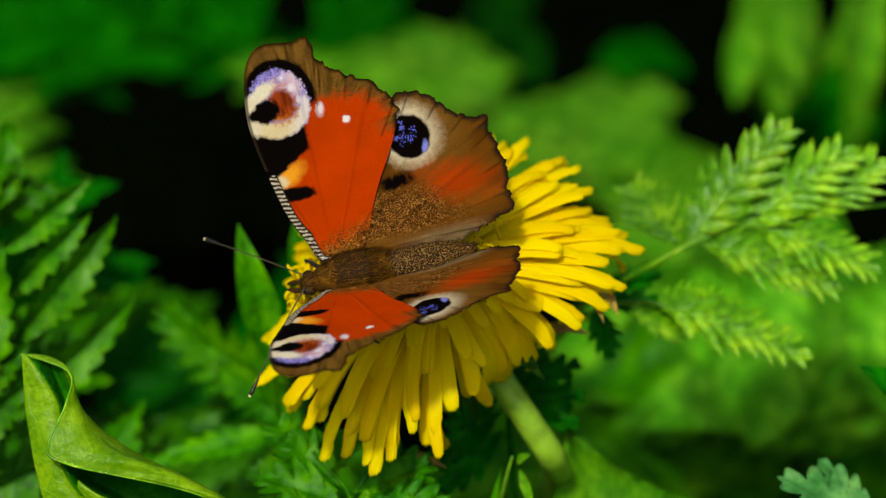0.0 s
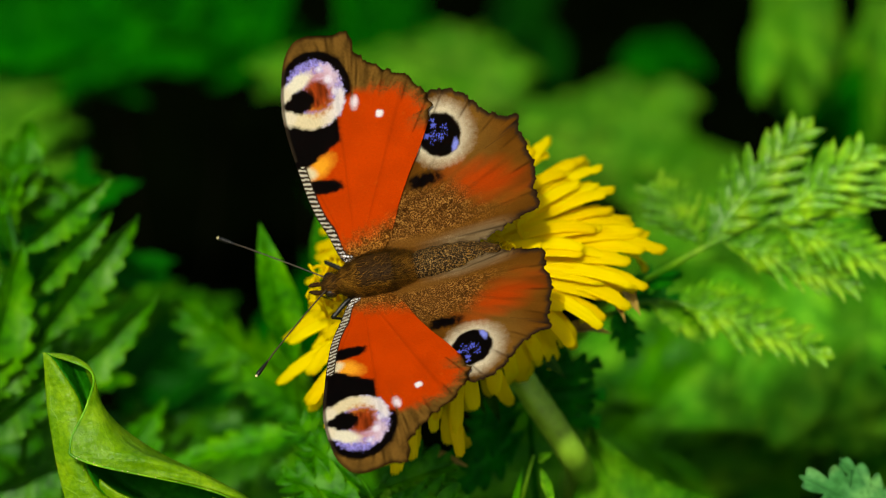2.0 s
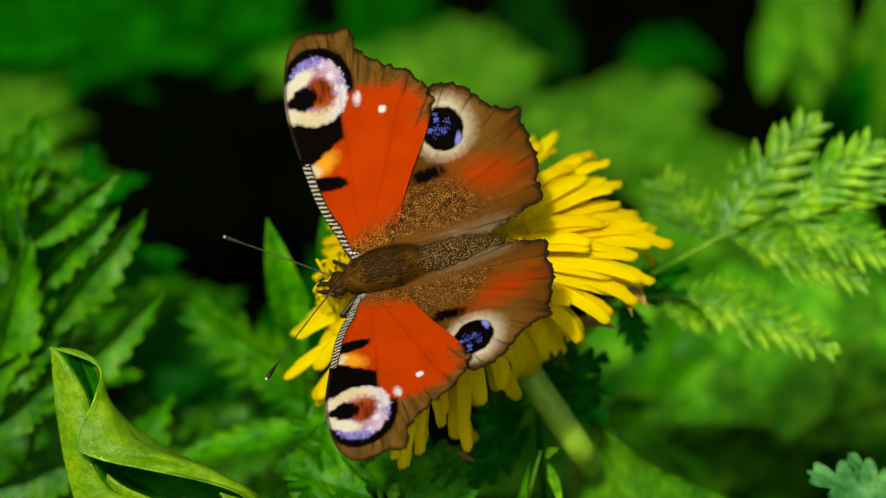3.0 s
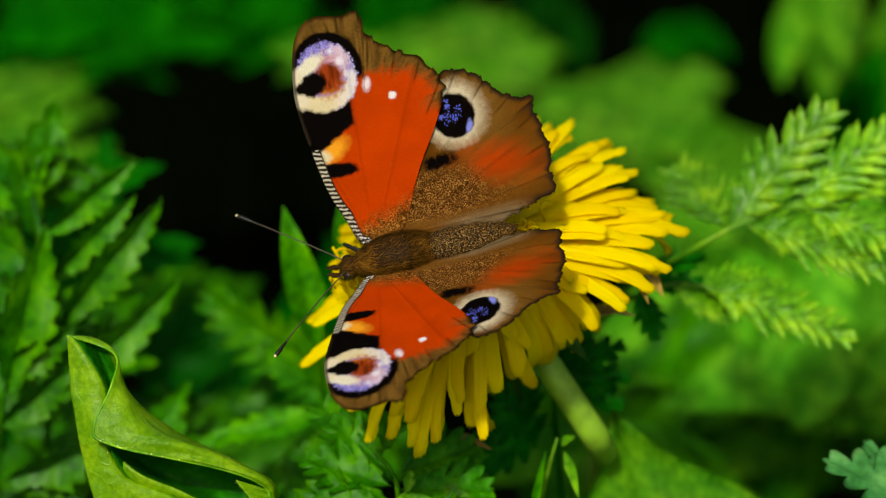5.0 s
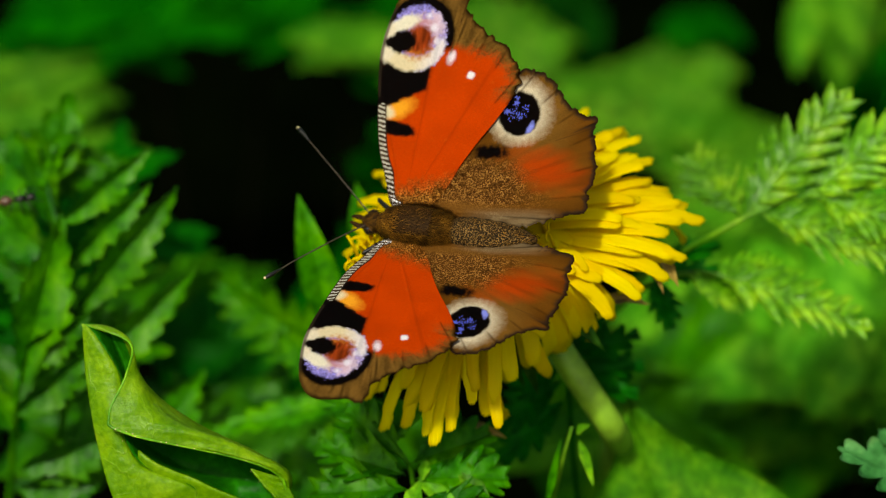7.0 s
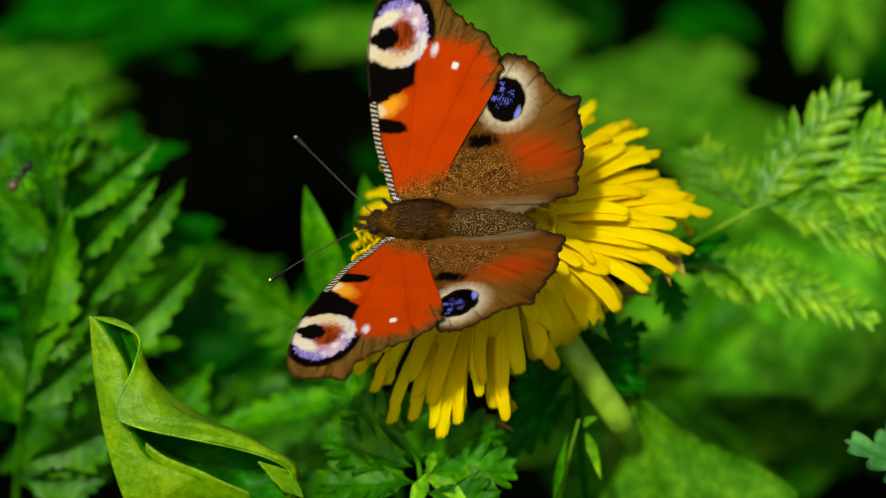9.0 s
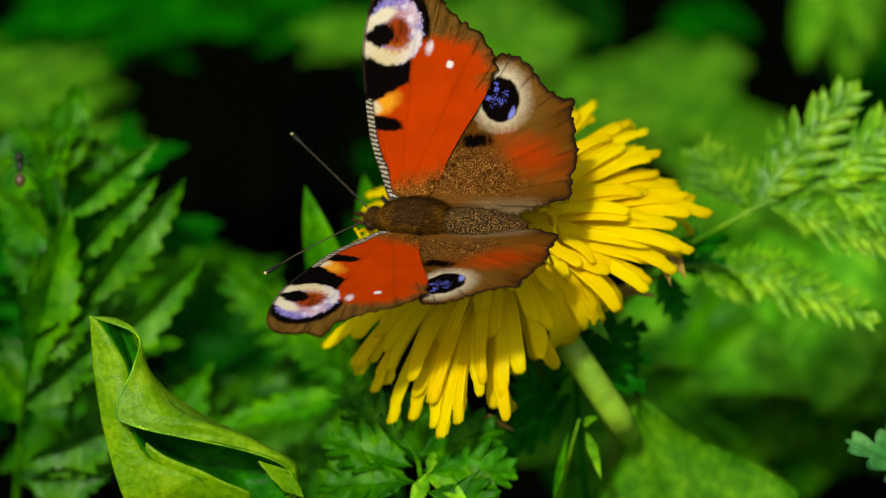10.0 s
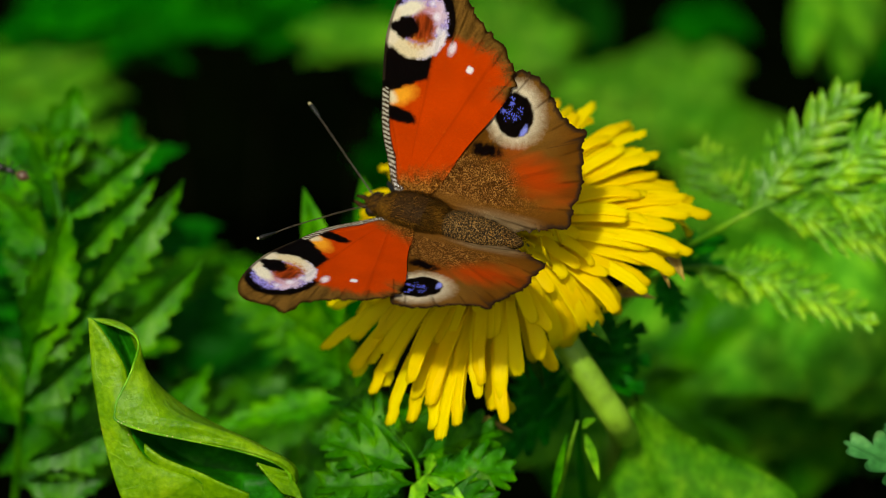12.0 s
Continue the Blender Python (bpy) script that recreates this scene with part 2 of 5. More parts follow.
def tube(bm, points, radii, sides=8, n=0):
    """A tapered tube along a smooth line, closed at both ends."""
    line = spline(points, n) if n else np.array([tuple(p) for p in points], float)
    rad = np.interp(np.linspace(0, 1, len(line)), np.linspace(0, 1, len(radii)), radii)
    rings, up = [], None
    for i, p in enumerate(line):
        d = Vector(line[min(i + 1, len(line) - 1)] - line[max(i - 1, 0)]).normalized()
        if up is None:
            up = d.orthogonal().normalized()
        up = (up - d * up.dot(d)).normalized()
        side = d.cross(up)
        rings.append([bm.verts.new(Vector(p) + (up * math.cos(a) + side * math.sin(a)) * rad[i]) for a in (2 * math.pi * j / sides for j in range(sides))])
    for r, s in zip(rings, rings[1:]):
        for j in range(sides):
            bm.faces.new((r[j], r[(j + 1) % sides], s[(j + 1) % sides], s[j]))
    bm.faces.new(rings[0][::-1])
    bm.faces.new(rings[-1])


def basis(origin, along, facing):
    """A pose at origin with x along and z as near facing as can be."""
    x = Vector(along).normalized()
    y = Vector(facing).cross(x).normalized()
    z = x.cross(y)
    m = Matrix((x, y, z)).transposed().to_4x4()
    m.translation = origin
    return m


def empty(name, m, label, category, group="", kind=""):
    ob = new(name)
    ob.matrix_world = m
    ob.empty_display_size = 0.005
    return tagged(ob, label, category, group, kind)


# ---- ground ----
def ground():
    n = 60
    edge = np.sign(np.linspace(-1, 1, n)) * np.abs(np.linspace(-1, 1, n)) ** 4 * 60
    verts = [(x, y + 0.4, 0.02 * noise.noise((x * 4, y * 4, 0)) if abs(x) + abs(y) < 5 else 0.0) for y in edge for x in edge]
    faces = [(j * n + i, j * n + i + 1, (j + 1) * n + i + 1, (j + 1) * n + i) for j in range(n - 1) for i in range(n - 1)]
    tagged(new("ground", raw("ground", verts, faces, M_SOIL)), "soil under a dense herb meadow, deep shade put into its colour", "ground", kind="structure")


ground()

def meadow_grass():
    """Short grass on the ground all round the herbs: one sheet of blades."""
    rng = np.random.RandomState(12)
    r, a = 0.05 + 2.9 * rng.rand(60000) ** 1.3, rng.rand(60000) * 2 * np.pi
    x, y = r * np.cos(a), 0.15 + r * np.sin(a)
    # no grass on the shade-darkened soil where the tall herbs stand
    keep = (x / 0.29) ** 2 + ((y - 0.27) / 0.42) ** 2 > 0.8 + 0.4 * rng.rand(len(x))
    keep &= np.hypot(x, y) < 2.95 - 1.3 * rng.rand(len(x)) ** 2
    x, y = x[keep], y[keep]
    n = len(x)
    h, w = 0.05 + 0.09 * rng.rand(n), 0.0018 + 0.0020 * rng.rand(n)
    t, lean = rng.rand(n) * 2 * np.pi, 0.25 + 0.5 * rng.rand(n)
    dx, dy = np.cos(t), np.sin(t)
    verts = []
    for s, wide in ((0.0, 1.0), (0.45, 0.9), (0.8, 0.55), (1.0, 0.05)):
        for side in (-1, 1):
            verts.append(np.stack([x + dx * h * lean * s * s - dy * w * wide * side, y + dy * h * lean * s * s + dx * w * wide * side, h * s * (1 - 0.25 * lean * s) - 0.004], 1))
    grid = np.stack(verts, 1).reshape(-1, 3)
    faces = [(8 * i + k, 8 * i + k + 1, 8 * i + k + 3, 8 * i + k + 2) for i in range(n) for k in (0, 2, 4)]
    tagged(new("meadow_grass", raw("meadow_grass", grid, faces, M_MEADOW)), "short green meadow grass round the herbs", "grass", kind="stuff")


# ---- leaves ----
def blade(length, width, lobes=0, depth=0.0, fold=0.18, droop=0.12, twist=0.0, widest=0.4, slant=0.5, seed=0, thick=0.00012, taper=1.0):
    """A leaf blade in its own space: midrib along x, edge toothed or cut into lobes, folded along the midrib and drooping."""
    rng = random.Random(seed)
    per = 10 if depth > 0.5 else 6
    n = max(lobes * per, 18)
    top = []
    for side in (1, -1):
        rows = []
        off = rng.uniform(0, 1)
        for i in range(n + 1):
            s = i / n
            env = (s / widest) ** 0.75 if s < widest else max(0.0, 1 - ((s - widest) / (1 - widest)) ** 1.6) ** taper
            env = max(env, 0.02)
            shift = 0.0
            if lobes:
                ph = (s * lobes + off * 0.3) % 1.0
                tooth = math.sin(math.pi * ph) ** 0.7 if depth > 0.5 else (ph / 0.7) ** 0.8 if ph < 0.7 else (1 - (ph - 0.7) / 0.3)
                cut = 1 - depth * (1 - tooth) * min(1.0, 4 * s) * (1.0 + 0.2 * math.sin(9 * s + seed))
                env *= max(cut, 0.1)
                shift = slant * tooth * depth * width * 0.5 * min(1, 6 * (1 - s))
            w = width * 0.5 * env * (1 + 0.06 * math.sin(5.1 * s + seed + side))
            rows.append((s, w, shift))
        top.append(rows)
    verts, faces = [], []
    cols = (0.0, 0.25, 0.5, 0.78, 1.0)
    for layer, off in ((0, 0.0), (1, -thick)):
        for side, rows in zip((1, -1), top):
            for s, w, shift in rows:
                for c in cols:
                    x = s * length + shift * c * c
                    y = side * w * c
                    z = fold * w * c * (1 + 0.3 * math.sin(12 * s + side + seed)) - droop * length * s * s + 0.05 * width * math.sin(14 * s + 3 * c + seed) * c
                    z += -0.03 * width * math.exp(-(c / 0.12) ** 2) + off
                    a = twist * s
                    verts.append((x, y * math.cos(a) - z * math.sin(a) * 0.3, z + y * math.sin(a)))
    k, half = len(cols), (n + 1) * len(cols)
    for layer in (0, 1):
        for sd in (0, 1):
            o = (layer * 2 + sd) * half
            for i in range(n):
                for j in range(k - 1):
                    q = (o + i * k + j, o + (i + 1) * k + j, o + (i + 1) * k + j + 1, o + i * k + j + 1)
                    faces.append(q if (sd == 0) == (layer == 0) else q[::-1])
    for sd in (0, 1):
        a, b = sd * half, (2 + sd) * half
        for i in range(n):
            q = (a + i * k + k - 1, a + (i + 1) * k + k - 1, b + (i + 1) * k + k - 1, b + i * k + k - 1)
            faces.append(q[::-1] if sd == 0 else q)
    return verts, faces


def feather(length, width, pairs, seed=0, fold=0.25, droop=0.1):
    """A pinna: a fine midrib with separate narrow lobes on both sides, shortening towards the tip."""
    rng = random.Random(seed)
    verts, faces = [], []

    def add(v, f, m):
        o = len(verts)
        verts.extend(m @ Vector(p) for p in v)
        faces.extend(tuple(i + o for i in q) for q in f)

    def mid(s):
        return Vector((length * s, 0, -droop * length * s * s))

    add(*blade(length, 0.045 * length, fold=0.1, droop=droop, widest=0.15, seed=seed), Matrix())
    add(*blade(length, width * 0.78, lobes=pairs, depth=0.45, fold=0.15, droop=droop, widest=0.25, slant=0.9, seed=seed + 1), Matrix.Translation((0, 0, -0.0003)))
    for i in range(pairs):
        s = 0.06 + 0.86 * i / pairs
        size = width * 0.5 * (0.6 + 0.4 * min(1, s / 0.2)) * (1 - 0.62 * s ** 1.7) * 1.55
        for side in (1, -1):
            a = side * (44 - 16 * s + rng.uniform(-5, 5))
            v, f = blade(size * rng.uniform(0.92, 1.1), length / pairs * 0.66, lobes=3, depth=0.14, fold=0.28, droop=0.10, widest=0.42, seed=seed + i, taper=0.9)
            p = mid(s + (0.3 / pairs if side < 0 else 0))
            add(v, f, Matrix.Translation(p) @ pose(0, 0, 0, side * (16 + rng.uniform(-8, 8)), -6, a))
    v, f = blade(length * 0.12, length / pairs * 0.7, fold=0.2, seed=seed)
    add(v, f, Matrix.Translation(mid(0.93)))
    return verts, faces


def leaflet(parent, name, base, tip, width, material, facing=(0, 0.5, 0.9), **shape):
    """One blade from base to tip (site millimetres) under a leaf."""
    a, b = site(*base), site(*tip)
    up = (site(*facing) - site(0, 0, 0)).normalized()
    if "pairs" in shape:
        v, f = feather((b - a).length, width * MM, **shape)
    else:
        v, f = blade((b - a).length, width * MM, **shape)
    me = raw(name, v, f, material)
    return share(name, me, material, parent, parent.matrix_world.inverted() @ basis(a, b - a, up)) if parent else None


def compound_leaf(name, label, category, stalk, leaflets, material, stalk_width=1.0, stalk_material=None, group="", facing=(0, 0.5, 0.9), **shape):
    """A leaf of many leaflets along one stalk; leaflets are (base, tip, width) in site millimetres."""
    root = empty(name, Matrix.Translation(site(*stalk[0])), label, category, group)
    if root.matrix_world.translation:
        bpy.context.view_layer.update()
    bm = bmesh.new()
    inv = root.matrix_world.inverted()
    tube(bm, [inv @ site(*p) for p in stalk], [stalk_width * MM * 0.5, stalk_width * MM * 0.28], 7, 20)
    part("stalk", bm, stalk_material or material, root)
    for i, (b, t, w) in enumerate(leaflets):
        leaflet(root, "leaflet", b, t, w, material, facing, seed=i * 7 + len(leaflets), **shape)
    return root



# toothed herb leaves beside the flower
compound_leaf("herb_leaf", "fresh green compound leaf with toothed leaflets", "leaf",
    ((-69.9, -60.1, -77.0), (-63.0, -28.8, -45.0), (-61.5, -12.6, -43.0), (-65.5, 5.9, -46.0)),
    (((-63.1, -0.6, -43.0), (-49.6, 9.2, -39.0), 5.5), ((-62.2, -7.0, -42.0), (-49.5, 4.2, -38.0), 6.0), ((-61.2, -13.8, -41.0), (-45.5, 3.6, -37.0), 7.7),
     ((-63.1, -25.2, -46.0), (-43.2, -7.9, -41.0), 7.2), ((-64.7, -1.4, -46.0), (-68.0, 14.1, -49.0), 6.0), ((-62.7, -7.8, -46.0), (-75.7, 3.5, -49.0), 7.8),
     ((-62.2, -12.7, -45.0), (-73.8, -5.4, -47.0), 7.2), ((-65.7, 5.9, -47.0), (-71.8, 13.3, -50.0), 6.0), ((-65.5, 5.1, -47.0), (-61.3, 13.3, -51.0), 4.8)),
    M_HERB, 1.2, facing=(0.15, -0.42, 0.9), lobes=9, depth=0.35, fold=0.8)
compound_leaf("herb_leaf", "green toothed leaf of the same herb", "leaf",
    ((-76.8, -60.1, -77.0), (-68.9, -26.9, -39.0), (-68.0, -19.6, -38.0)),
    (((-67.8, -22.8, -37.0), (-61.3, 0.6, -34.0), 9.0), ((-68.8, -20.0, -38.0), (-57.8, -14.2, -35.0), 6.0), ((-69.2, -28.0, -38.0), (-56.9, -18.7, -35.0), 6.0), ((-68.5, -35.6, -39.0), (-53.2, -30.7, -37.0), 8.4),
     ((-69.6, -30.2, -41.0), (-75.2, -20.6, -41.0), 7.2), ((-68.8, -38.2, -41.0), (-57.2, -38.1, -38.0), 8.4)),
    M_HERB, 1.2, facing=(0.15, -0.42, 0.9), lobes=8, depth=0.3, fold=0.8)
# feathery leaves across from them
compound_leaf("fern_leaf", "light green feathery leaf of a meadow herb", "leaf",
    ((13.8, -63.2, -190.0), (12.4, -34.1, -130.0), (14.8, -15.4, -80.0), (21.8, -7.0, -46.0), (28.0, -2.9, -34.0), (36.2, 1.4, -33.0), (48.1, 4.6, -34.0), (65.8, 6.6, -37.0)),
    (((33.8, 0.6, -33.0), (47.5, 17.9, -33.0), 10.8), ((41.7, 3.0, -33.0), (56.6, 14.4, -33.0), 10.8), ((48.0, 4.6, -33.0), (61.5, 12.8, -34.0), 10.8),
     ((36.0, 0.9, -31.0), (54.7, -4.5, -30.0), 9.5), ((43.2, 3.4, -33.0), (60.1, -2.1, -30.0), 9.5), ((33.2, 0.6, -35.0), (26.5, 9.9, -43.0), 9.5)),
    M_PALE, 1.0, pairs=7)
compound_leaf("fern_leaf", "light green feathery leaf with narrow lobes", "leaf",
    ((14.7, -62.7, -185.0), (12.8, -34.7, -125.0), (15.1, -17.0, -78.0), (20.9, -9.4, -44.0), (25.2, -7.6, -34.0), (29.7, -7.6, -31.0), (33.7, -9.2, -31.0)),
    (((29.7, -7.6, -31.0), (50.4, -13.8, -29.0), 9.5), ((29.0, -7.6, -31.0), (39.3, -6.4, -33.0), 6.8), ((25.8, -7.6, -31.0), (33.8, -12.3, -33.0), 4.5)),
    M_PALE, 1.0, pairs=7)
# the flower's shadow on these two leaves is painted as a darker green
compound_leaf("lobed_leaf", "dark green lobed leaf, shadow of the flower put into its colour", "leaf",
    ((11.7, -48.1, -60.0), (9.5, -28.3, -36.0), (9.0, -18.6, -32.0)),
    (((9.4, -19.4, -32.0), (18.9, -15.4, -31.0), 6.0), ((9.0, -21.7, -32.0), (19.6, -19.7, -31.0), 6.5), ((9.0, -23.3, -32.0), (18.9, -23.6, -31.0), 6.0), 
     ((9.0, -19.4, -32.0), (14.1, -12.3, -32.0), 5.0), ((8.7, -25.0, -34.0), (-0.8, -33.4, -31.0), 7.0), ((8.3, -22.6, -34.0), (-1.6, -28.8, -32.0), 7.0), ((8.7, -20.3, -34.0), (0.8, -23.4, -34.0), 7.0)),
    M_SHADED, 1.0, lobes=5, depth=0.65, slant=0.8)
compound_leaf("lobed_leaf", "small lobed leaf behind the florets, shade put into its dark green", "leaf",
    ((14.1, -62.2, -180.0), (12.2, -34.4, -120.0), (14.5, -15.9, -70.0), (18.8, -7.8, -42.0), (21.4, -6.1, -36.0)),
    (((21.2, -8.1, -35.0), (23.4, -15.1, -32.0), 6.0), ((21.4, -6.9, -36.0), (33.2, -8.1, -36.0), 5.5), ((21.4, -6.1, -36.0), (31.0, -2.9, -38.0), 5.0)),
    M_SHADED, 0.9, lobes=5, depth=0.5, slant=0.8)
# parsley-like leaf under the flower
compound_leaf("lobed_leaf", "fresh green finely lobed leaf under the flower", "leaf",
    ((-10.8, -58.1, -60.0), (-11.7, -37.5, -15.0), (-12.8, -32.1, -13.0), (-17.3, -26.9, -13.0)),
    (((-12.8, -33.8, -11.0), (-24.4, -29.7, -11.0), 9.0), ((-13.5, -31.7, -13.0), (-21.2, -25.0, -15.0), 9.0), ((-11.6, -34.2, -11.0), (0.8, -33.8, -11.0), 9.0), ((-12.4, -32.5, -13.0), (-1.5, -28.1, -15.0), 9.0),
     ((-12.3, -35.6, -9.0), (-25.3, -35.6, -9.0), 10.0), ((-14.3, -30.0, -15.0), (-13.6, -24.1, -17.0), 8.0), ((-11.1, -36.8, -7.0), (-1.4, -39.0, -7.0), 9.0), ((-17.4, -27.4, -15.0), (-23.7, -22.7, -21.0), 7.0)),
    M_FRESH, 0.9, lobes=6, depth=0.6, slant=0.9)
compound_leaf("lobed_leaf", "pale three-part leaf tip catching the sun", "leaf",
    ((-13.8, -45.8, -22.0), (-12.8, -37.3, -12.0), (-10.8, -34.5, -10.0)),
    (((-11.1, -34.8, -10.0), (-5.6, -37.6, -6.0), 2.6), ((-10.9, -34.6, -10.0), (-12.9, -38.9, -6.0), 2.3), ((-6.0, -33.5, -12.0), (-1.1, -38.4, -8.0), 3.0), ((-10.7, -34.6, -10.0), (-10.1, -31.6, -12.0), 1.6)),
    M_PALE, 0.8, widest=0.45, fold=0.4)
# softer leaves behind
compound_leaf("herb_leaf", "feathery green leaf further back", "leaf",
    ((-17.5, -64.1, -110.0), (-18.9, -30.7, -75.0), (-22.8, -24.2, -66.0)),
    (((-21.1, -24.2, -66.0), (-43.5, -8.5, -62.0), 12.0), ((-19.4, -27.6, -66.0), (-33.5, -17.3, -62.0), 8.0), ((-22.8, -25.1, -66.0), (-29.8, -13.4, -70.0), 9.0)),
    M_HERB, 1.2, facing=(0.1, -0.2, 0.95), lobes=9, depth=0.6, slant=0.9, fold=0.5)
compound_leaf("herb_leaf", "light green toothed leaf lying nearly flat", "leaf",
    ((-16.2, -62.9, -100.0), (-17.5, -33.1, -60.0), (-22.2, -26.9, -54.0)),
    (((-21.4, -26.5, -54.0), (-42.7, -29.8, -48.0), 6.0), ((-18.9, -30.2, -54.0), (-28.6, -32.4, -50.0), 6.0)),
    M_FRESH, 1.2, lobes=8, depth=0.4, slant=0.9)
compound_leaf("lance_leaf", "upright green leaf with a pointed tip", "leaf",
    ((-20.4, -61.7, -90.0), (-22.8, -29.1, -50.0), (-24.1, -15.6, -36.0)),
    (((-23.9, -16.4, -36.0), (-28.0, 2.9, -30.0), 6.0), ((-18.4, -9.3, -40.0), (-20.9, 5.9, -44.0), 5.0)),
    M_FRESH, 1.0, fold=0.35)
compound_leaf("broad_leaf", "broad pale green leaf leaning behind the stem", "leaf",
    ((40.3, -93.5, -120.0), (31.2, -63.2, -52.0), (26.8, -55.0, -37.0)),
    (((27.0, -55.6, -37.0), (16.9, -21.0, -32.0), 33.0),),
    M_SOFT, 1.6, widest=0.3, fold=0.12, taper=2.5)
compound_leaf("grass_blade", "narrow olive grass blade bending over", "grass",
    ((62.3, -78.9, -150.0), (50.6, -54.9, -110.0), (44.2, -46.7, -100.0)),
    (((46.0, -48.5, -100.0), (27.6, -29.5, -92.0), 3.4),), M_MEADOW, 1.0, fold=0.4)
compound_leaf("grass_blade", "thin bright green grass blade", "grass",
    ((5.0, -66.4, -60.0), (5.4, -46.2, -26.0), (6.1, -38.0, -20.0)),
    (((5.9, -39.0, -20.0), (7.6, -29.8, -16.0), 1.2),), M_FRESH, 0.8, fold=0.5)
compound_leaf("bract_leaf", "small pale folded leaf", "leaf",
    ((2.5, -66.4, -60.0), (6.9, -38.3, -24.0), (9.3, -27.9, -18.0)),
    (((10.3, -29.6, -18.0), (12.0, -34.8, -12.0), 1.5), ((9.9, -28.8, -18.0), (11.4, -27.4, -16.0), 1.4)), M_PALE, 0.7, fold=0.5)
compound_leaf("lobed_leaf", "blue-green lobed leaf tip", "leaf",
    ((75.9, -56.9, -50.0), (61.9, -40.3, -20.0), (56.5, -35.9, -14.0)),
    (((58.0, -36.7, -14.0), (45.2, -29.6, -10.0), 8.0), ((58.3, -36.9, -16.0), (50.7, -27.8, -16.0), 5.0)), M_BLUISH, 0.8, lobes=5, depth=0.55, slant=0.9)
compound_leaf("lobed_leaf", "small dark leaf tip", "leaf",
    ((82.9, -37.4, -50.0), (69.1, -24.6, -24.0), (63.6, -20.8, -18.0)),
    (((63.6, -20.8, -18.0), (56.6, -15.4, -14.0), 4.5),), M_SHADED, 0.8)


def curled_leaf():
    """A broad leaf whose margin has rolled over towards the viewer, making a shaded pocket."""
    sheet = (
        ((-54.4, -13.5, 0.0), (-54.2, -13.5, 0.0), (-54.2, -13.5, 0.0), (-54.1, -13.6, 0.0)),
        ((-54.2, -15.4, 0.0), (-52.6, -15.1, 0.6), (-51.3, -14.7, -2.5), (-49.8, -14.7, -1.5)),
        ((-53.9, -20.2, 0.0), (-49.5, -20.4, 0.8), (-48.9, -21.1, -4.0), (-46.6, -21.5, -3.0)),
        ((-53.0, -26.0, 0.0), (-49.5, -26.3, 1.0), (-46.7, -28.7, -7.0), (-40.7, -26.5, -5.0)),
        ((-51.9, -31.1, 0.0), (-46.8, -31.7, 0.5), (-41.0, -33.3, -9.0), (-30.6, -32.2, -5.0)),
        ((-50.2, -36.6, 0.0), (-39.5, -35.8, -1.0), (-34.8, -35.9, -7.0), (-28.4, -35.3, -5.0)),
        ((-47.3, -44.9, -6.0), (-40.9, -45.5, -8.0), (-38.7, -45.9, -9.0), (-35.0, -45.2, -9.0)))
    roll = (
        ((-54.0, -13.6, 0.0), (-54.0, -13.6, 0.0)), ((-48.6, -15.2, 0.0), (-48.2, -15.9, 0.6)), ((-46.8, -20.3, 1.6), (-48.3, -19.9, 3.0)), ((-43.6, -25.3, 2.6), (-50.4, -25.1, 4.0)),
        ((-34.7, -29.0, 2.0), (-47.8, -27.5, 4.0)), ((-27.6, -33.9, -0.5), (-28.8, -33.0, 0.5)), ((-33.4, -44.4, -8.0), (-31.9, -43.6, -8.0)))
    cage = [(*a, *c) for a, c in zip(sheet, roll)]
    n, k = 66, 54
    rows = [spline(r, k) for r in cage]
    grid = np.array([spline([r[j] for r in rows], n) for j in range(k)]).transpose(1, 0, 2)
    vein = np.array([[0.13 * math.sin((i * 0.55 - abs(j - 14) * 0.42)) + 0.45 * noise.noise((i * 0.16, j * 0.16, 3)) + 0.22 * noise.noise((i * 0.4, j * 0.4, 8)) for j in range(k)] for i in range(n)])
    mid = np.array([[-0.5 * math.exp(-((j - 14) / 1.6) ** 2) for j in range(k)] for i in range(n)])
    grid[:, :, 2] += (vein + mid) * np.linspace(0.15, 1, n)[:, None]
    m = Matrix.Translation(site(*cage[6][2]))
    root = empty("curled_leaf", m, "broad fresh green leaf with rolled margin, browned tip", "leaf")
    inv = m.inverted() @ SITE
    flat = [inv @ Vector(p) for p in grid.reshape(-1, 3)]
    lo, hi = 11, 32
    for name, cols, mat, label in (("underside", [*range(lo), *range(hi, k - 1)], M_CURL, "pale veined underside, rolled outwards"), ("upper_side", range(lo, hi), M_UPPER, "dark green upper side inside the roll")):
        faces = [(i * k + j, (i + 1) * k + j, (i + 1) * k + j + 1, i * k + j + 1) for i in range(n - 1) for j in cols]
        ob = tagged(new(name, raw(name, flat, faces, mat)), label)
        ob.parent = root
        solid = ob.modifiers.new("thickness", "SOLIDIFY")
        solid.thickness, solid.offset = 0.00025, 0
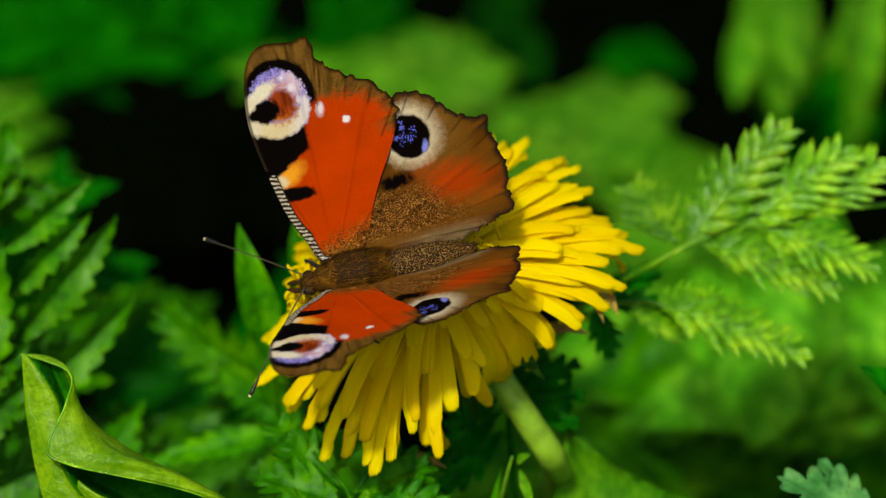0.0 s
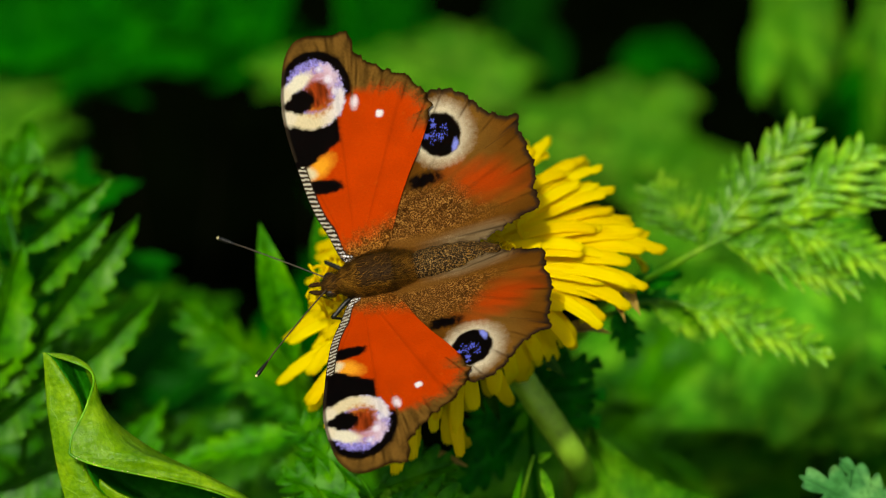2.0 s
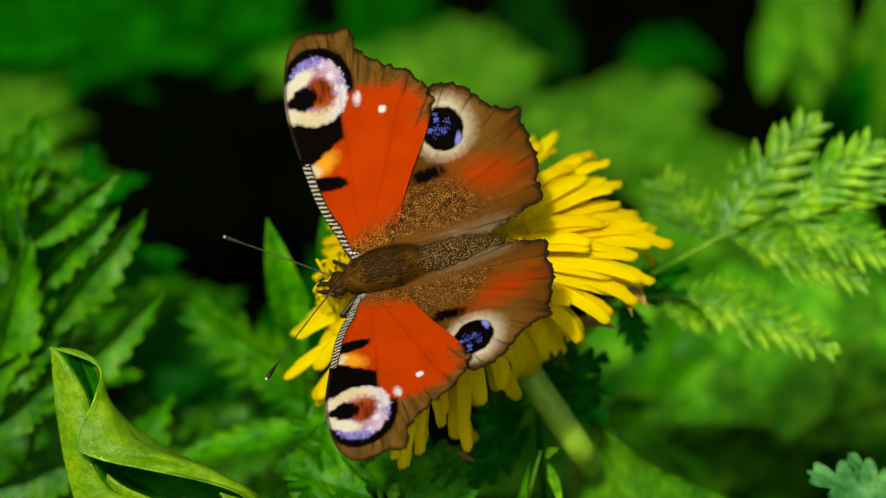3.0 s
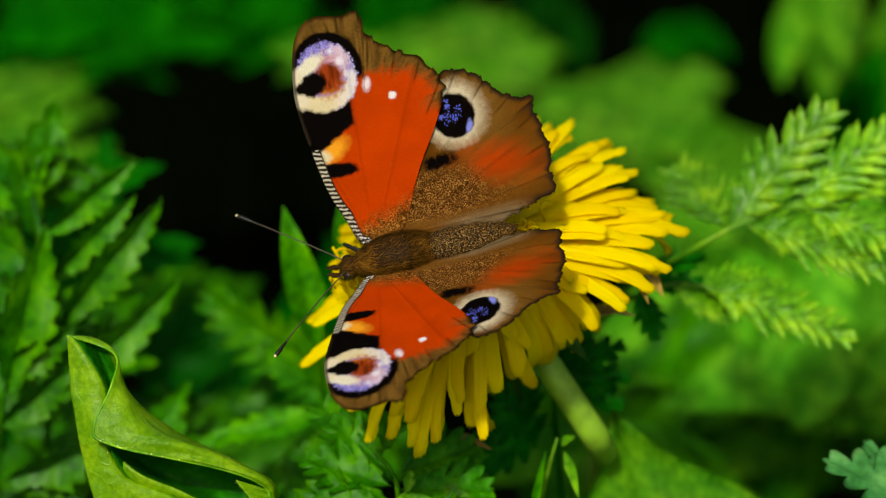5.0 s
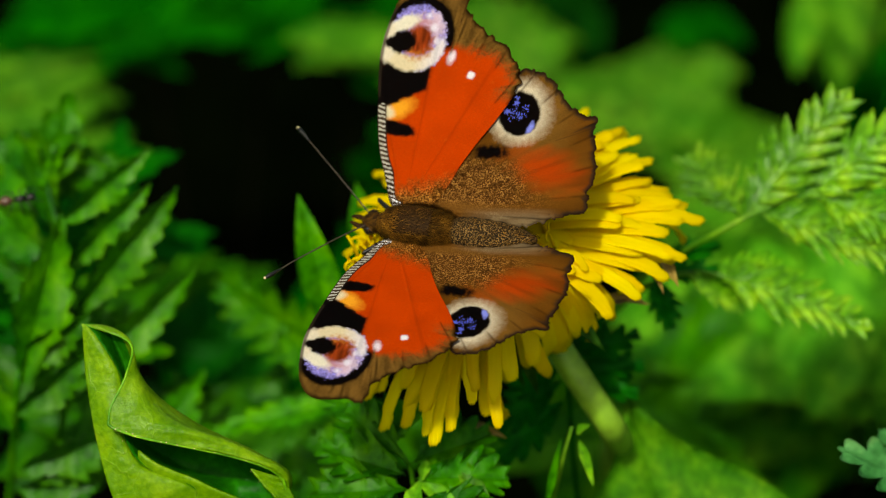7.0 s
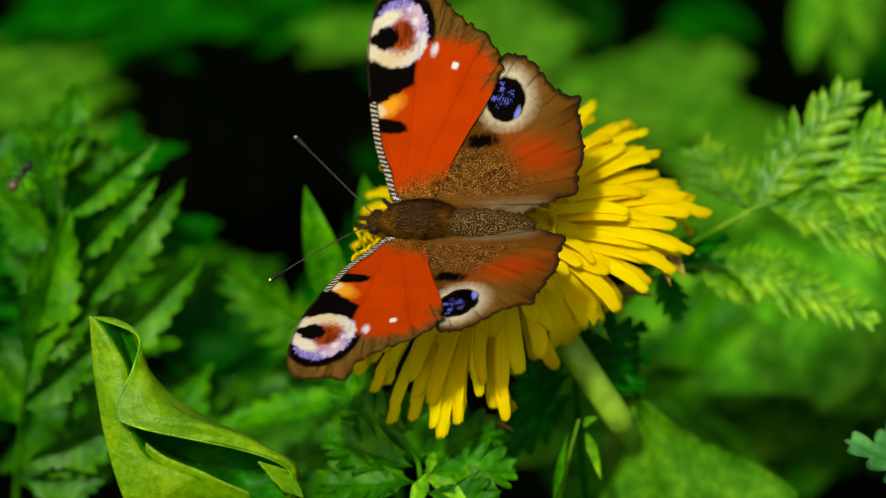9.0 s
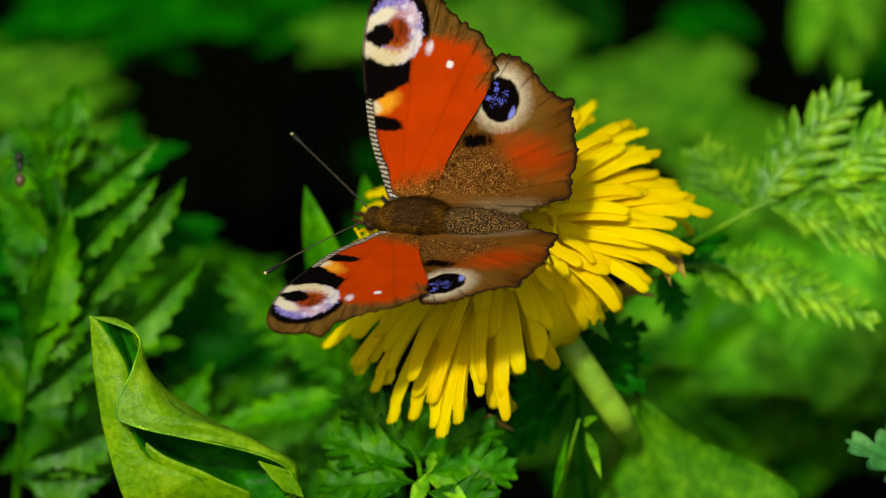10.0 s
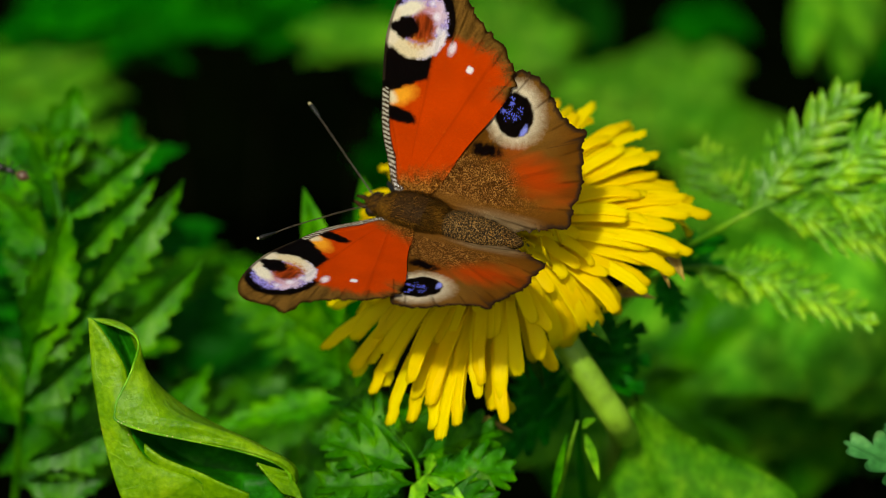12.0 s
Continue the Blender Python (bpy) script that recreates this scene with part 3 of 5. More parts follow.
    for name, upper, lower, label in (
            ("lower_fold", ((-47.0, -29.8, 0.6), (-45.0, -31.3, 0.9), (-42.6, -32.4, 0.6), (-40.1, -33.4, 0.2), (-37.2, -34.8, 0.0), (-33.6, -36.3, -0.5)),
             ((-47.6, -38.7, -3.0), (-45.5, -39.1, -3.0), (-43.0, -39.1, -3.0), (-40.4, -39.4, -3.0), (-37.4, -39.8, -3.0), (-33.8, -40.2, -3.0)), "pale fold of the same leaf below the roll"),
            ("torn_flap", ((-32.5, -32.2, 0.8), (-31.6, -33.4, 0.9), (-30.6, -34.6, 0.8), (-29.1, -36.2, 0.4)),
             ((-28.6, -33.5, -0.5), (-27.9, -34.4, -0.6), (-27.2, -35.6, -0.8), (-26.7, -37.1, -1.0)), "small pale torn flap at the withered tip")):
        a, c = spline(upper, 24), spline(lower, 24)
        wave = lambda i, s: Vector((0, 0, 0.25 * noise.noise((i * 0.3, s * 4, 5)) - 0.5 * s * (1 - s)))
        grid2 = [inv @ (Vector(p).lerp(Vector(q), s) + wave(i, s)) for i, (p, q) in enumerate(zip(a, c)) for s in np.linspace(0, 1, 12)]
        ob = tagged(new(name, raw(name, grid2, [(i * 12 + j, (i + 1) * 12 + j, (i + 1) * 12 + j + 1, i * 12 + j + 1) for i in range(23) for j in range(11)], M_CURL)), label)
        ob.parent = root
        solid = ob.modifiers.new("thickness", "SOLIDIFY")
        solid.thickness, solid.offset = 0.0003, 0
    bm = bmesh.new()
    edge = [inv @ Vector(p) for p in grid[:, -1]]
    tube(bm, edge, [0.00014, 0.0002, 0.0002], 6)
    part("margin", bm, M_PALE, root, "pale leaf margin")
    bm = bmesh.new()
    tube(bm, [inv @ site(*p) for p in ((-40.2, -45.9, -9.0), (-39.8, -62.3, -30.0), (-43.4, -97.1, -90.0))], [0.0012, 0.0014], 8, 12)
    part("stalk", bm, M_STEM, root)
    bm = bmesh.new()
    tube(bm, [inv @ site(*p) for p in ((-31.3, -31.3, 1.0), (-29.4, -32.4, 1.2), (-27.1, -34.1, 1.0))], [0.0002, 0.00045, 0.0001], 6, 10)
    part("withered_edge", bm, M_WITHERED, root, "dry brown tip of the margin")
    rng = random.Random(3)
    bm = bmesh.new()
    for i in range(26):
        p = grid[int(n * rng.uniform(0.6, 0.8)), k - 1 - rng.randrange(2)] if i < 18 else grid[int(n * rng.uniform(0.55, 0.8)), rng.randrange(8, 30)]
        bmesh.ops.create_icosphere(bm, subdivisions=1, radius=rng.uniform(0.05, 0.12) * MM, matrix=Matrix.Translation(inv @ (Vector(p) + Vector((0, 0, 0.15)))))
    tagged(part("pollen", bm, M_CREAM, root, "pale specks of pollen"), kind="stuff")


curled_leaf()


# ---- the meadow behind ----
def meadow_plant(label, x, y, z, wide, high, count, length, width, material, seed, lean=(0, 1), lobes=0, spread=0.7):
    """A herb behind the flower: a stalk from the ground and leaves round a middle point, in site millimetres."""
    rng = random.Random(seed)
    mid = site(x, y, z)
    foot = Vector((mid.x + rng.uniform(-0.02, 0.02), mid.y + rng.uniform(-0.01, 0.03), 0.0))
    root = empty("meadow_plant", Matrix.Translation(foot), label, "plant", "herbs of the meadow behind")
    inv = Matrix.Translation(-foot)
    bm = bmesh.new()
    tube(bm, [inv @ foot, inv @ foot.lerp(mid, 0.5) + Vector((0, 0.006, 0)), inv @ mid], [0.0011, 0.0006], 7, 10)
    part("stalk", bm, M_STALK_SHADE, root)
    shapes = [raw("leaf", *blade(length * MM * s, width * MM * s, lobes=lobes, depth=0.4 if lobes else 0, droop=d, fold=0.2, seed=seed + i), material) for i, (s, d) in enumerate(((1.0, 0.2), (0.8, 0.1), (1.15, 0.3)))]
    for i in range(count):
        p = site(x + rng.uniform(-0.5, 0.5) * wide, y + rng.uniform(-0.5, 0.5) * high, z + rng.uniform(-12, 12))
        a = math.atan2(lean[1], lean[0]) + rng.gauss(0, spread)
        d = site(math.cos(a), math.sin(a), rng.uniform(-0.3, 0.4)) - site(0, 0, 0)
        f = site(rng.uniform(-0.4, 0.4), rng.uniform(0.1, 0.6), 1) - site(0, 0, 0)
        share("leaf", shapes[i % 3], material, root, inv @ basis(p - d.normalized() * length * MM * 0.5, d, f))


# greens differ by plant to paint sun and shade across the background
meadow_plant("green leaves behind the dandelion, their light put into the colour", -95, 26, -230, 15, 11, 34, 24, 6, M_GLOW, 7, (1, 0.1), 0, 0.22)
meadow_plant("green leaves behind the dandelion, their light put into the colour", -82, 37, -230, 23, 6, 16, 24, 7, M_MID, 38, (1, 0.15), 0, 0.4)
meadow_plant("green herb behind the dandelion, dimness put into its colour", -79, 49, -300, 45, 11, 26, 30, 14, M_MID, 69, (1, 0.2), 0, 0.5)
meadow_plant("green herb behind the dandelion, dimness put into its colour", -52, 48, -300, 20, 11, 14, 25, 14, M_MID, 100, (1, 0.3), 0, 0.5)
meadow_plant("green leaves behind the dandelion, their light put into the colour", -30, 36, -220, 8, 4, 7, 20, 7, M_GLOW, 131, (1, 0.3), 0, 0.4)
meadow_plant("green herb behind the dandelion, dimness put into its colour", -24, 40, -330, 14, 16, 12, 25, 14, M_MID, 162, (0.3, 1), 0, 0.7)
meadow_plant("green herb behind the dandelion, sunlight put into its colour", -8, 36, -300, 24, 16, 22, 25, 12, M_SUN_TINT, 193, (1, 0.4), 0, 0.7)
meadow_plant("green herb behind the dandelion, dimness put into its colour", -18, 52, -340, 12, 12, 10, 23, 12, M_MID, 224, (1, 0.5), 0, 0.7)
meadow_plant("green herb behind the dandelion, sunlight put into its colour", 23, 22, -280, 19, 12, 24, 22, 12, M_SUN_TINT, 255, (1, 0.3), 0, 0.5)
meadow_plant("green herb behind the dandelion, sunlight put into its colour", 33, 20, -260, 21, 11, 28, 20, 12, M_SUN_TINT, 286, (1, 0.3), 0, 0.4)
meadow_plant("yellow-green herb behind the dandelion, sunlight put into its colour", 41, 14, -230, 12, 9, 16, 18, 10, M_GLOW, 317, (1, 0.4), 0, 0.5)
meadow_plant("green herb behind the dandelion, sunlight put into its colour", 37, 31, -300, 13, 7, 14, 18, 11, M_SUN_TINT, 348, (1, 0.2), 0, 0.4)
meadow_plant("yellow-green leaves behind the toothed herb, sunlight put into their colour", -87, 12, -190, 20, 10, 22, 22, 7, M_GLOW, 349, (1, 0.5), 0, 0.35)
meadow_plant("green herb behind the dandelion, dimness put into its colour", 14, 48, -340, 8, 18, 8, 23, 11, M_DIM_TINT, 379, (0.2, 1), 0, 0.5)
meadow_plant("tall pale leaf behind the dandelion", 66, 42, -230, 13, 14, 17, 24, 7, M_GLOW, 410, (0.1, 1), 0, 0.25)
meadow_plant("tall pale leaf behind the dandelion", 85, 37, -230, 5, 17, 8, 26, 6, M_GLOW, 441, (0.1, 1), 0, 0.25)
meadow_plant("green herb behind the dandelion, dimness put into its colour", 83, 31, -300, 14, 15, 12, 24, 11, M_MID, 472, (0.4, 1), 0, 0.5)
meadow_plant("green herb behind the dandelion, its light put into the colour", 47, -6, -200, 24, 15, 28, 23, 12, M_GLOW, 503, (0.6, 0.8), 0, 0.7)
meadow_plant("green herb behind the dandelion, its light put into the colour", 39, -21, -190, 19, 12, 26, 22, 12, M_LIGHT, 534, (1, 0.3), 0, 0.7)
meadow_plant("green herb behind the dandelion, its light put into the colour", 59, -19, -130, 32, 11, 46, 24, 14, M_LIGHT, 565, (0.6, 1), 0, 0.7)
meadow_plant("green herb behind the dandelion, its light put into the colour", 42, -22, -140, 22, 9, 34, 22, 12, M_FRESH, 596, (1, 0.3), 0, 0.7)
meadow_plant("green herb behind the dandelion, its light put into the colour", 50, -15, -150, 26, 11, 26, 28, 17, M_LIGHT, 627, (1, 0.3), 0, 0.7)
meadow_plant("green herb behind the dandelion, its light put into the colour", 68, -12, -150, 20, 13, 22, 28, 17, M_LIGHT, 658, (0.6, 0.8), 0, 0.7)
meadow_plant("green herb behind the dandelion, its light put into the colour", 79, -15, -200, 13, 17, 18, 22, 11, M_GLOW, 689, (0.6, 1), 0, 0.7)
meadow_plant("green herb behind the dandelion, its light put into the colour", 52, -37, -170, 10, 3, 8, 18, 9, M_MEADOW, 720, (1, 0.2), 0, 0.7)
meadow_plant("green herb behind the dandelion, dimness put into its colour", 43, 41, -300, 7, 5, 8, 14, 9, M_MID, 350, (1, 0.2), 0, 0.4)
meadow_plant("pale green herb behind the dandelion, sunlight put into its colour", 67, -25, -150, 24, 7, 22, 24, 14, M_LIGHT, 351, (0.8, 0.6), 0, 0.6)
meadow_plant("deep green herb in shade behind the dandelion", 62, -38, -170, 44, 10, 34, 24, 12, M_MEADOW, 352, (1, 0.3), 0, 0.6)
meadow_plant("small leaves low behind the dandelion, sunlight put into their colour", 44, -39, -160, 12, 3, 8, 14, 7, M_GLOW, 353, (1, 0.1), 0, 0.4)
meadow_plant("deep green herb beside the curled leaf, shade put into its colour", -43, -24, -120, 22, 12, 14, 22, 12, M_SHADED, 354, (0.8, 0.6), 0, 0.7)
meadow_plant("deep green herb behind the toothed leaves, shade put into its colour", -78, -20, -95, 16, 24, 16, 22, 11, M_SHADED, 355, (0.6, 0.8), 6, 0.7)
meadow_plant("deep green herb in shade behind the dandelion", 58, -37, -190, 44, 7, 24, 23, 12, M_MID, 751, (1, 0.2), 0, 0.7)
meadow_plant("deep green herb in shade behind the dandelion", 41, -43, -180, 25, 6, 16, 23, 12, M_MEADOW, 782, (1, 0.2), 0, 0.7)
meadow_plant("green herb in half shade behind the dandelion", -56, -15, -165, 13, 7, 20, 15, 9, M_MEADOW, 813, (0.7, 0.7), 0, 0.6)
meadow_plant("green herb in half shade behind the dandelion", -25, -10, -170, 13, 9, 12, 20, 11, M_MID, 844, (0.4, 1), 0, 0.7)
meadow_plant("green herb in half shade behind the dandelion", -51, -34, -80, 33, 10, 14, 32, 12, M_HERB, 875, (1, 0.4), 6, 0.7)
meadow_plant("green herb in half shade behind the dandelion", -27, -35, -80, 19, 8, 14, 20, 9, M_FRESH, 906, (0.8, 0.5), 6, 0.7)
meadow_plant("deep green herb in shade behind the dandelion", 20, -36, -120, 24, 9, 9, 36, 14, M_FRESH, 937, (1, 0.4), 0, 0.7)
meadow_plant("green herb in half shade behind the dandelion", -69, -3, -90, 12, 18, 12, 28, 11, M_SHADED, 968, (0.6, 0.8), 7, 0.7)
meadow_plant("green herb behind the dandelion, dimness put into its colour", -23, 9, -300, 6, 15, 10, 20, 10, M_MID, 999, (0.2, 1), 0, 0.5)
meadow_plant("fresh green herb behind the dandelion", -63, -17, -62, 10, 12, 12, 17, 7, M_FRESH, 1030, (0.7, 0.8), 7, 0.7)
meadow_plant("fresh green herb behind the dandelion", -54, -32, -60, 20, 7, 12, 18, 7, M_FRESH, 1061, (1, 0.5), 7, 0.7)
meadow_plant("green leaves behind the dandelion, their light put into the colour", -67, 8, -60, 8, 4, 7, 18, 9, M_FRESH, 1092, (0.5, 0.8), 6, 0.5)


# ---- dandelion ----
FLOWER = site(-1.6, -0.4, -7.5)
FLOWER_UP = (site(-0.24, 0.58, 0.78) - site(0, 0, 0)).normalized()


def floret_mesh(length, width, rise, bend, seed):
    """A strap-shaped ray floret: narrow foot, gently arched blade, blunt end with five small teeth. x runs outwards, z up."""
    rng = random.Random(seed)
    n, k = 16, 11
    verts, faces = [], []
    sway, roll, cup = rng.uniform(-0.09, 0.09), rng.uniform(-0.9, 0.9), rng.uniform(-0.02, 0.14)
    line = [(0.0, 0.0)]
    for i in range(n):
        s = (i + 0.5) / n
        a = rise - bend * 1.25 * s ** 1.5
        line.append((line[-1][0] + length / n * math.cos(a), line[-1][1] + length / n * math.sin(a)))
    for layer in (0, 1):
        for i in range(n + 1):
            s = i / n
            w = width * 0.5 * (0.40 + 0.60 * min(1, s / 0.55) ** 0.8) * (1 - 0.26 * max(0, (s - 0.86) / 0.14) ** 2)
            x, z = line[i]
            for j in range(k):
                c = 2 * j / (k - 1) - 1
                tooth = 0.0
                if i >= n - 1:
                    tooth = -abs(c) ** 2.5 * 0.035 * length
                if i == n:
                    tooth += (0.014 if j % 2 == 0 else -0.016) * length * rng.uniform(0.3, 1.1)
                arch = width * (cup * (1 - c * c) * (0.3 + s) - 0.14 * (1 - s) * (1 - c * c) * 1.6 + 0.014 * math.cos(c * 3 * math.pi))
                y = w * c + sway * length * s * s
                verts.append((x + tooth, y, z + arch + roll * 0.10 * y * s - layer * 0.00014))
    h = (n + 1) * k
    for layer in (0, 1):
        for i in range(n):
            for j in range(k - 1):
                q = (layer * h + i * k + j, layer * h + (i + 1) * k + j, layer * h + (i + 1) * k + j + 1, layer * h + i * k + j + 1)
                faces.append(q if layer == 0 else q[::-1])
    rim = [i * k for i in range(n + 1)] + [n * k + j for j in range(1, k)] + [i * k + k - 1 for i in range(n - 1, -1, -1)]
    for a, b in zip(rim, rim[1:]):
        faces.append((a, a + h, b + h, b))
    return raw("floret", verts, faces, M_PETAL), line[-1]


# how far the rim of the flower head reaches round its middle, as (degrees, millimetres) across the line of sight
RIM = ((-180, 18.4), (-167, 19.6), (-150, 25.2), (-143, 27.0), (-135, 29.8), (-124, 30.6), (-118, 30.2), (-110, 29.4), (-101, 28.8), (-94, 28.2), (-88, 26.8), (-82, 24.2), (-71, 21.8), (-55, 20.0), (-37, 20.6),
       (-24, 23.0), (-9, 27.2), (2, 27.4), (17, 25.4), (34, 23.8), (49, 19.8), (70, 16.5), (120, 15.0), (150, 16.6), (180, 18.4))


def dandelion():
    m = basis(FLOWER, Vector((1, 0, 0)) - FLOWER_UP * FLOWER_UP.x, FLOWER_UP)
    root = empty("dandelion", m, "bright yellow dandelion in full bloom on a hollow green stem", "flower")
    inv = m.inverted()
    # stem
    bm = bmesh.new()
    tube(bm, [inv @ site(*p) for p in ((3.0, -10.7, -19.8), (5.1, -13.7, -21.5), (7.3, -17.0, -21.0), (12.8, -25.2, -22.5), (15.3, -29.2, -27.0), (17.0, -34.0, -52.0), (19, -46, -120), (30, -120, -180))], [0.0021, 0.0019, 0.0020, 0.0024], 14, 40)
    part("stem", bm, M_STEM, root, "pale green hollow stem")
    bm = bmesh.new()
    tube(bm, [(0, 0, -0.017), (0, 0, -0.014), (0, 0, -0.010), (0, 0, -0.007), (0, 0, -0.0048)], [0.0026, 0.0058, 0.0074, 0.0074, 0.0045], 20, 14)
    part("receptacle", bm, M_BRACT, root, "green cup under the florets")
    rng = random.Random(11)
    for i in range(18):
        a = 2 * math.pi * i / 18 + rng.uniform(-0.1, 0.1)
        v, f = blade(0.012 * rng.uniform(0.85, 1.1), 0.0030, fold=0.3, droop=rng.uniform(0.2, 0.6), widest=0.3, seed=i)
        share("bract", raw("bract", v, f, M_BRACT), M_BRACT, root, pose(0.007 * math.cos(a), 0.007 * math.sin(a), -0.010, 0, 0, math.degrees(a)) @ pose(0, 0, 0, 0, rng.uniform(20, 75), 0))
    for p, q, w in (((17.8, -2.0, -16.0), (21.0, -7.7, -8.0), 2.4), ((19.7, -2.8, -17.0), (23.0, -7.1, -10.0), 2.2), ((-5.3, -28.0, -20.0), (-0.2, -28.2, -16.0), 1.8), ((13.0, -10.8, -20.0), (18.8, -10.2, -16.0), 2.0)):
        e, h = site(*p), site(*q)
        v, f = blade((h - e).length, w * MM, fold=0.5, droop=0.25, seed=int(w * 10))
        share("bract", raw("bract", v, f, M_OCHRE), M_OCHRE, root, inv @ basis(e, h - e, site(0, 0.6, 0.8) - site(0, 0, 0)))
    turn = SITE.to_3x3().inverted() @ m.to_3x3()
    ways, spans = zip(*RIM)
    # rows of florets from the rim inwards: count, foot radius and height, share of the rim's reach, width, rise, bend
    for row, (count, foot, lift, share_of, width, rise, bend) in enumerate((
            (60, 0.0064, -0.0042, 1.00, 0.0022, 0.02, 0.46), (58, 0.0060, -0.0034, 0.93, 0.0022, 0.09, 0.48), (54, 0.0052, -0.0026, 0.80, 0.0020, 0.18, 0.52),
            (40, 0.0042, -0.0022, 0.63, 0.0019, 0.24, 0.60), (44, 0.0036, -0.0019, 0.44, 0.0017, 0.32, 0.60), (44, 0.0024, -0.0016, 0.26, 0.0015, 0.45, 0.5))):
        shapes = [floret_mesh(0.020, width * rng.uniform(0.80, 1.08), rise, bend * rng.uniform(0.75, 1.3), row * 10 + j) for j in range(7)]
        bowed = [floret_mesh(0.020, width * rng.uniform(0.85, 1.1), rise - 0.20, bend + rng.uniform(0.5, 0.8), row * 10 + j + 7) for j in range(5)]
        for i in range(count):
            a = 360 * (i + 0.37 * row) / count + rng.uniform(-4, 4)
            ar = math.radians(a)
            v = turn @ Vector((math.cos(ar), math.sin(ar), 0))
            # on the side over the stem the florets hang down steeply
            off = (math.degrees(math.atan2(v.y, v.x)) + 48 + 180) % 360 - 180
            sag = math.exp(-(off / 54) ** 2) * (1.0, 1.0, 0.9, 0.6, 0.3, 0.0)[row]
            me, (run, drop) = (bowed[rng.randrange(5)] if rng.random() < 1.3 * sag - 0.2 else shapes[rng.randrange(7)])
            tip = math.radians(rng.uniform(-4, 5) + 24 * sag)
            run, drop = run * math.cos(tip) + drop * math.sin(tip), drop * math.cos(tip) - run * math.sin(tip)
            low, high = 0.1, 2.2
            for _ in range(18):
                k = (low + high) / 2
                p = turn @ Vector(((foot + k * run) * math.cos(ar), (foot + k * run) * math.sin(ar), lift + k * drop))
                if math.hypot(p.x, p.y) < np.interp(math.degrees(math.atan2(p.y, p.x)), ways, spans) * share_of:
                    low = k
                else:
                    high = k
            k *= rng.uniform(0.88, 1.05)
            q = pose(foot * math.cos(ar), foot * math.sin(ar), lift + rng.uniform(-0.0003, 0.0003), 0, 0, a)
            share("petal", me, M_PETAL, root, q @ pose(0, 0, 0, rng.uniform(-10, 10), math.degrees(tip), rng.uniform(-5, 5)) @ Matrix.Diagonal((k, 1, k, 1)))
    # curled styles in the middle
    bm = bmesh.new()
    for i in range(46):
        a, r = rng.uniform(0, 6.28), rng.uniform(0.001, 0.010)
        x, y, h = r * math.cos(a), r * math.sin(a), 0.0026 + rng.uniform(-0.0008, 0.0006) - r * 0.1
        c = rng.uniform(0, 6.28)
        for sgn in (1, -1):
            d = Vector((math.cos(c) * sgn, math.sin(c) * sgn, 0))
            tube(bm, [Vector((x, y, h - 0.004)), Vector((x, y, h)), Vector((x, y, h + 0.0009)) + d * 0.0006, Vector((x, y, h + 0.0008)) + d * 0.0013, Vector((x, y, h + 0.0001)) + d * 0.0014], [0.00022, 0.00014], 5, 9)
    for i in range(34):
        c = inv @ site(rng.uniform(-19.5, -14.5), rng.uniform(-8.0, -1.5), rng.uniform(-8.0, -5.0))
        d = Vector((rng.uniform(-1, 1), rng.uniform(-1, 1), 0)).normalized()
        tube(bm, [c - Vector((0, 0, 0.003)), c, c + d * 0.0007 + Vector((0, 0, 0.0010)), c + d * 0.0015 + Vector((0, 0, 0.0007)), c + d * 0.0014 + Vector((0, 0, -0.0002))], [0.00026, 0.00018], 6, 10)
    tagged(part("style", bm, M_PETAL, root, "curled yellow styles"), kind="stuff")


dandelion()
meadow_grass()


# ---- butterfly ----
def value_noise(x, y, seed):
    r = np.random.RandomState(seed).rand(64, 64)
    i, j = np.floor(x).astype(int), np.floor(y).astype(int)
    u, v = x - i, y - j
    u, v = u * u * (3 - 2 * u), v * v * (3 - 2 * v)
    g = lambda a, b: r[a % 64, b % 64]
    return (g(i, j) * (1 - u) + g(i + 1, j) * u) * (1 - v) + (g(i, j + 1) * (1 - u) + g(i + 1, j + 1) * u) * v


def oval(x, y, cx, cy, a, b, turn=0):
    """Signed distance in millimetres, roughly, to an oval: negative inside."""
    c, s = math.cos(radians(turn)), math.sin(radians(turn))
    u, v = (x - cx) * c + (y - cy) * s, -(x - cx) * s + (y - cy) * c
    return (np.sqrt((u / a) ** 2 + (v / b) ** 2) - 1) * min(a, b)


def within(d, soft):
    return np.clip(0.5 - d / soft, 0, 1)[:, None]


def lay(col, mask, colour):
    return col * (1 - mask) + np.array(colour) * mask


RED, BROWN, BUFF, CREAM, INK = (0.50, 0.040, 0.001), (0.165, 0.080, 0.014), (0.25, 0.135, 0.026), (0.72, 0.58, 0.35), (0.0015, 0.0012, 0.0012)
LILAC, PINK, RUST, BLUE = (0.27, 0.22, 0.62), (0.72, 0.50, 0.58), (0.28, 0.038, 0.006), (0.12, 0.14, 0.62)


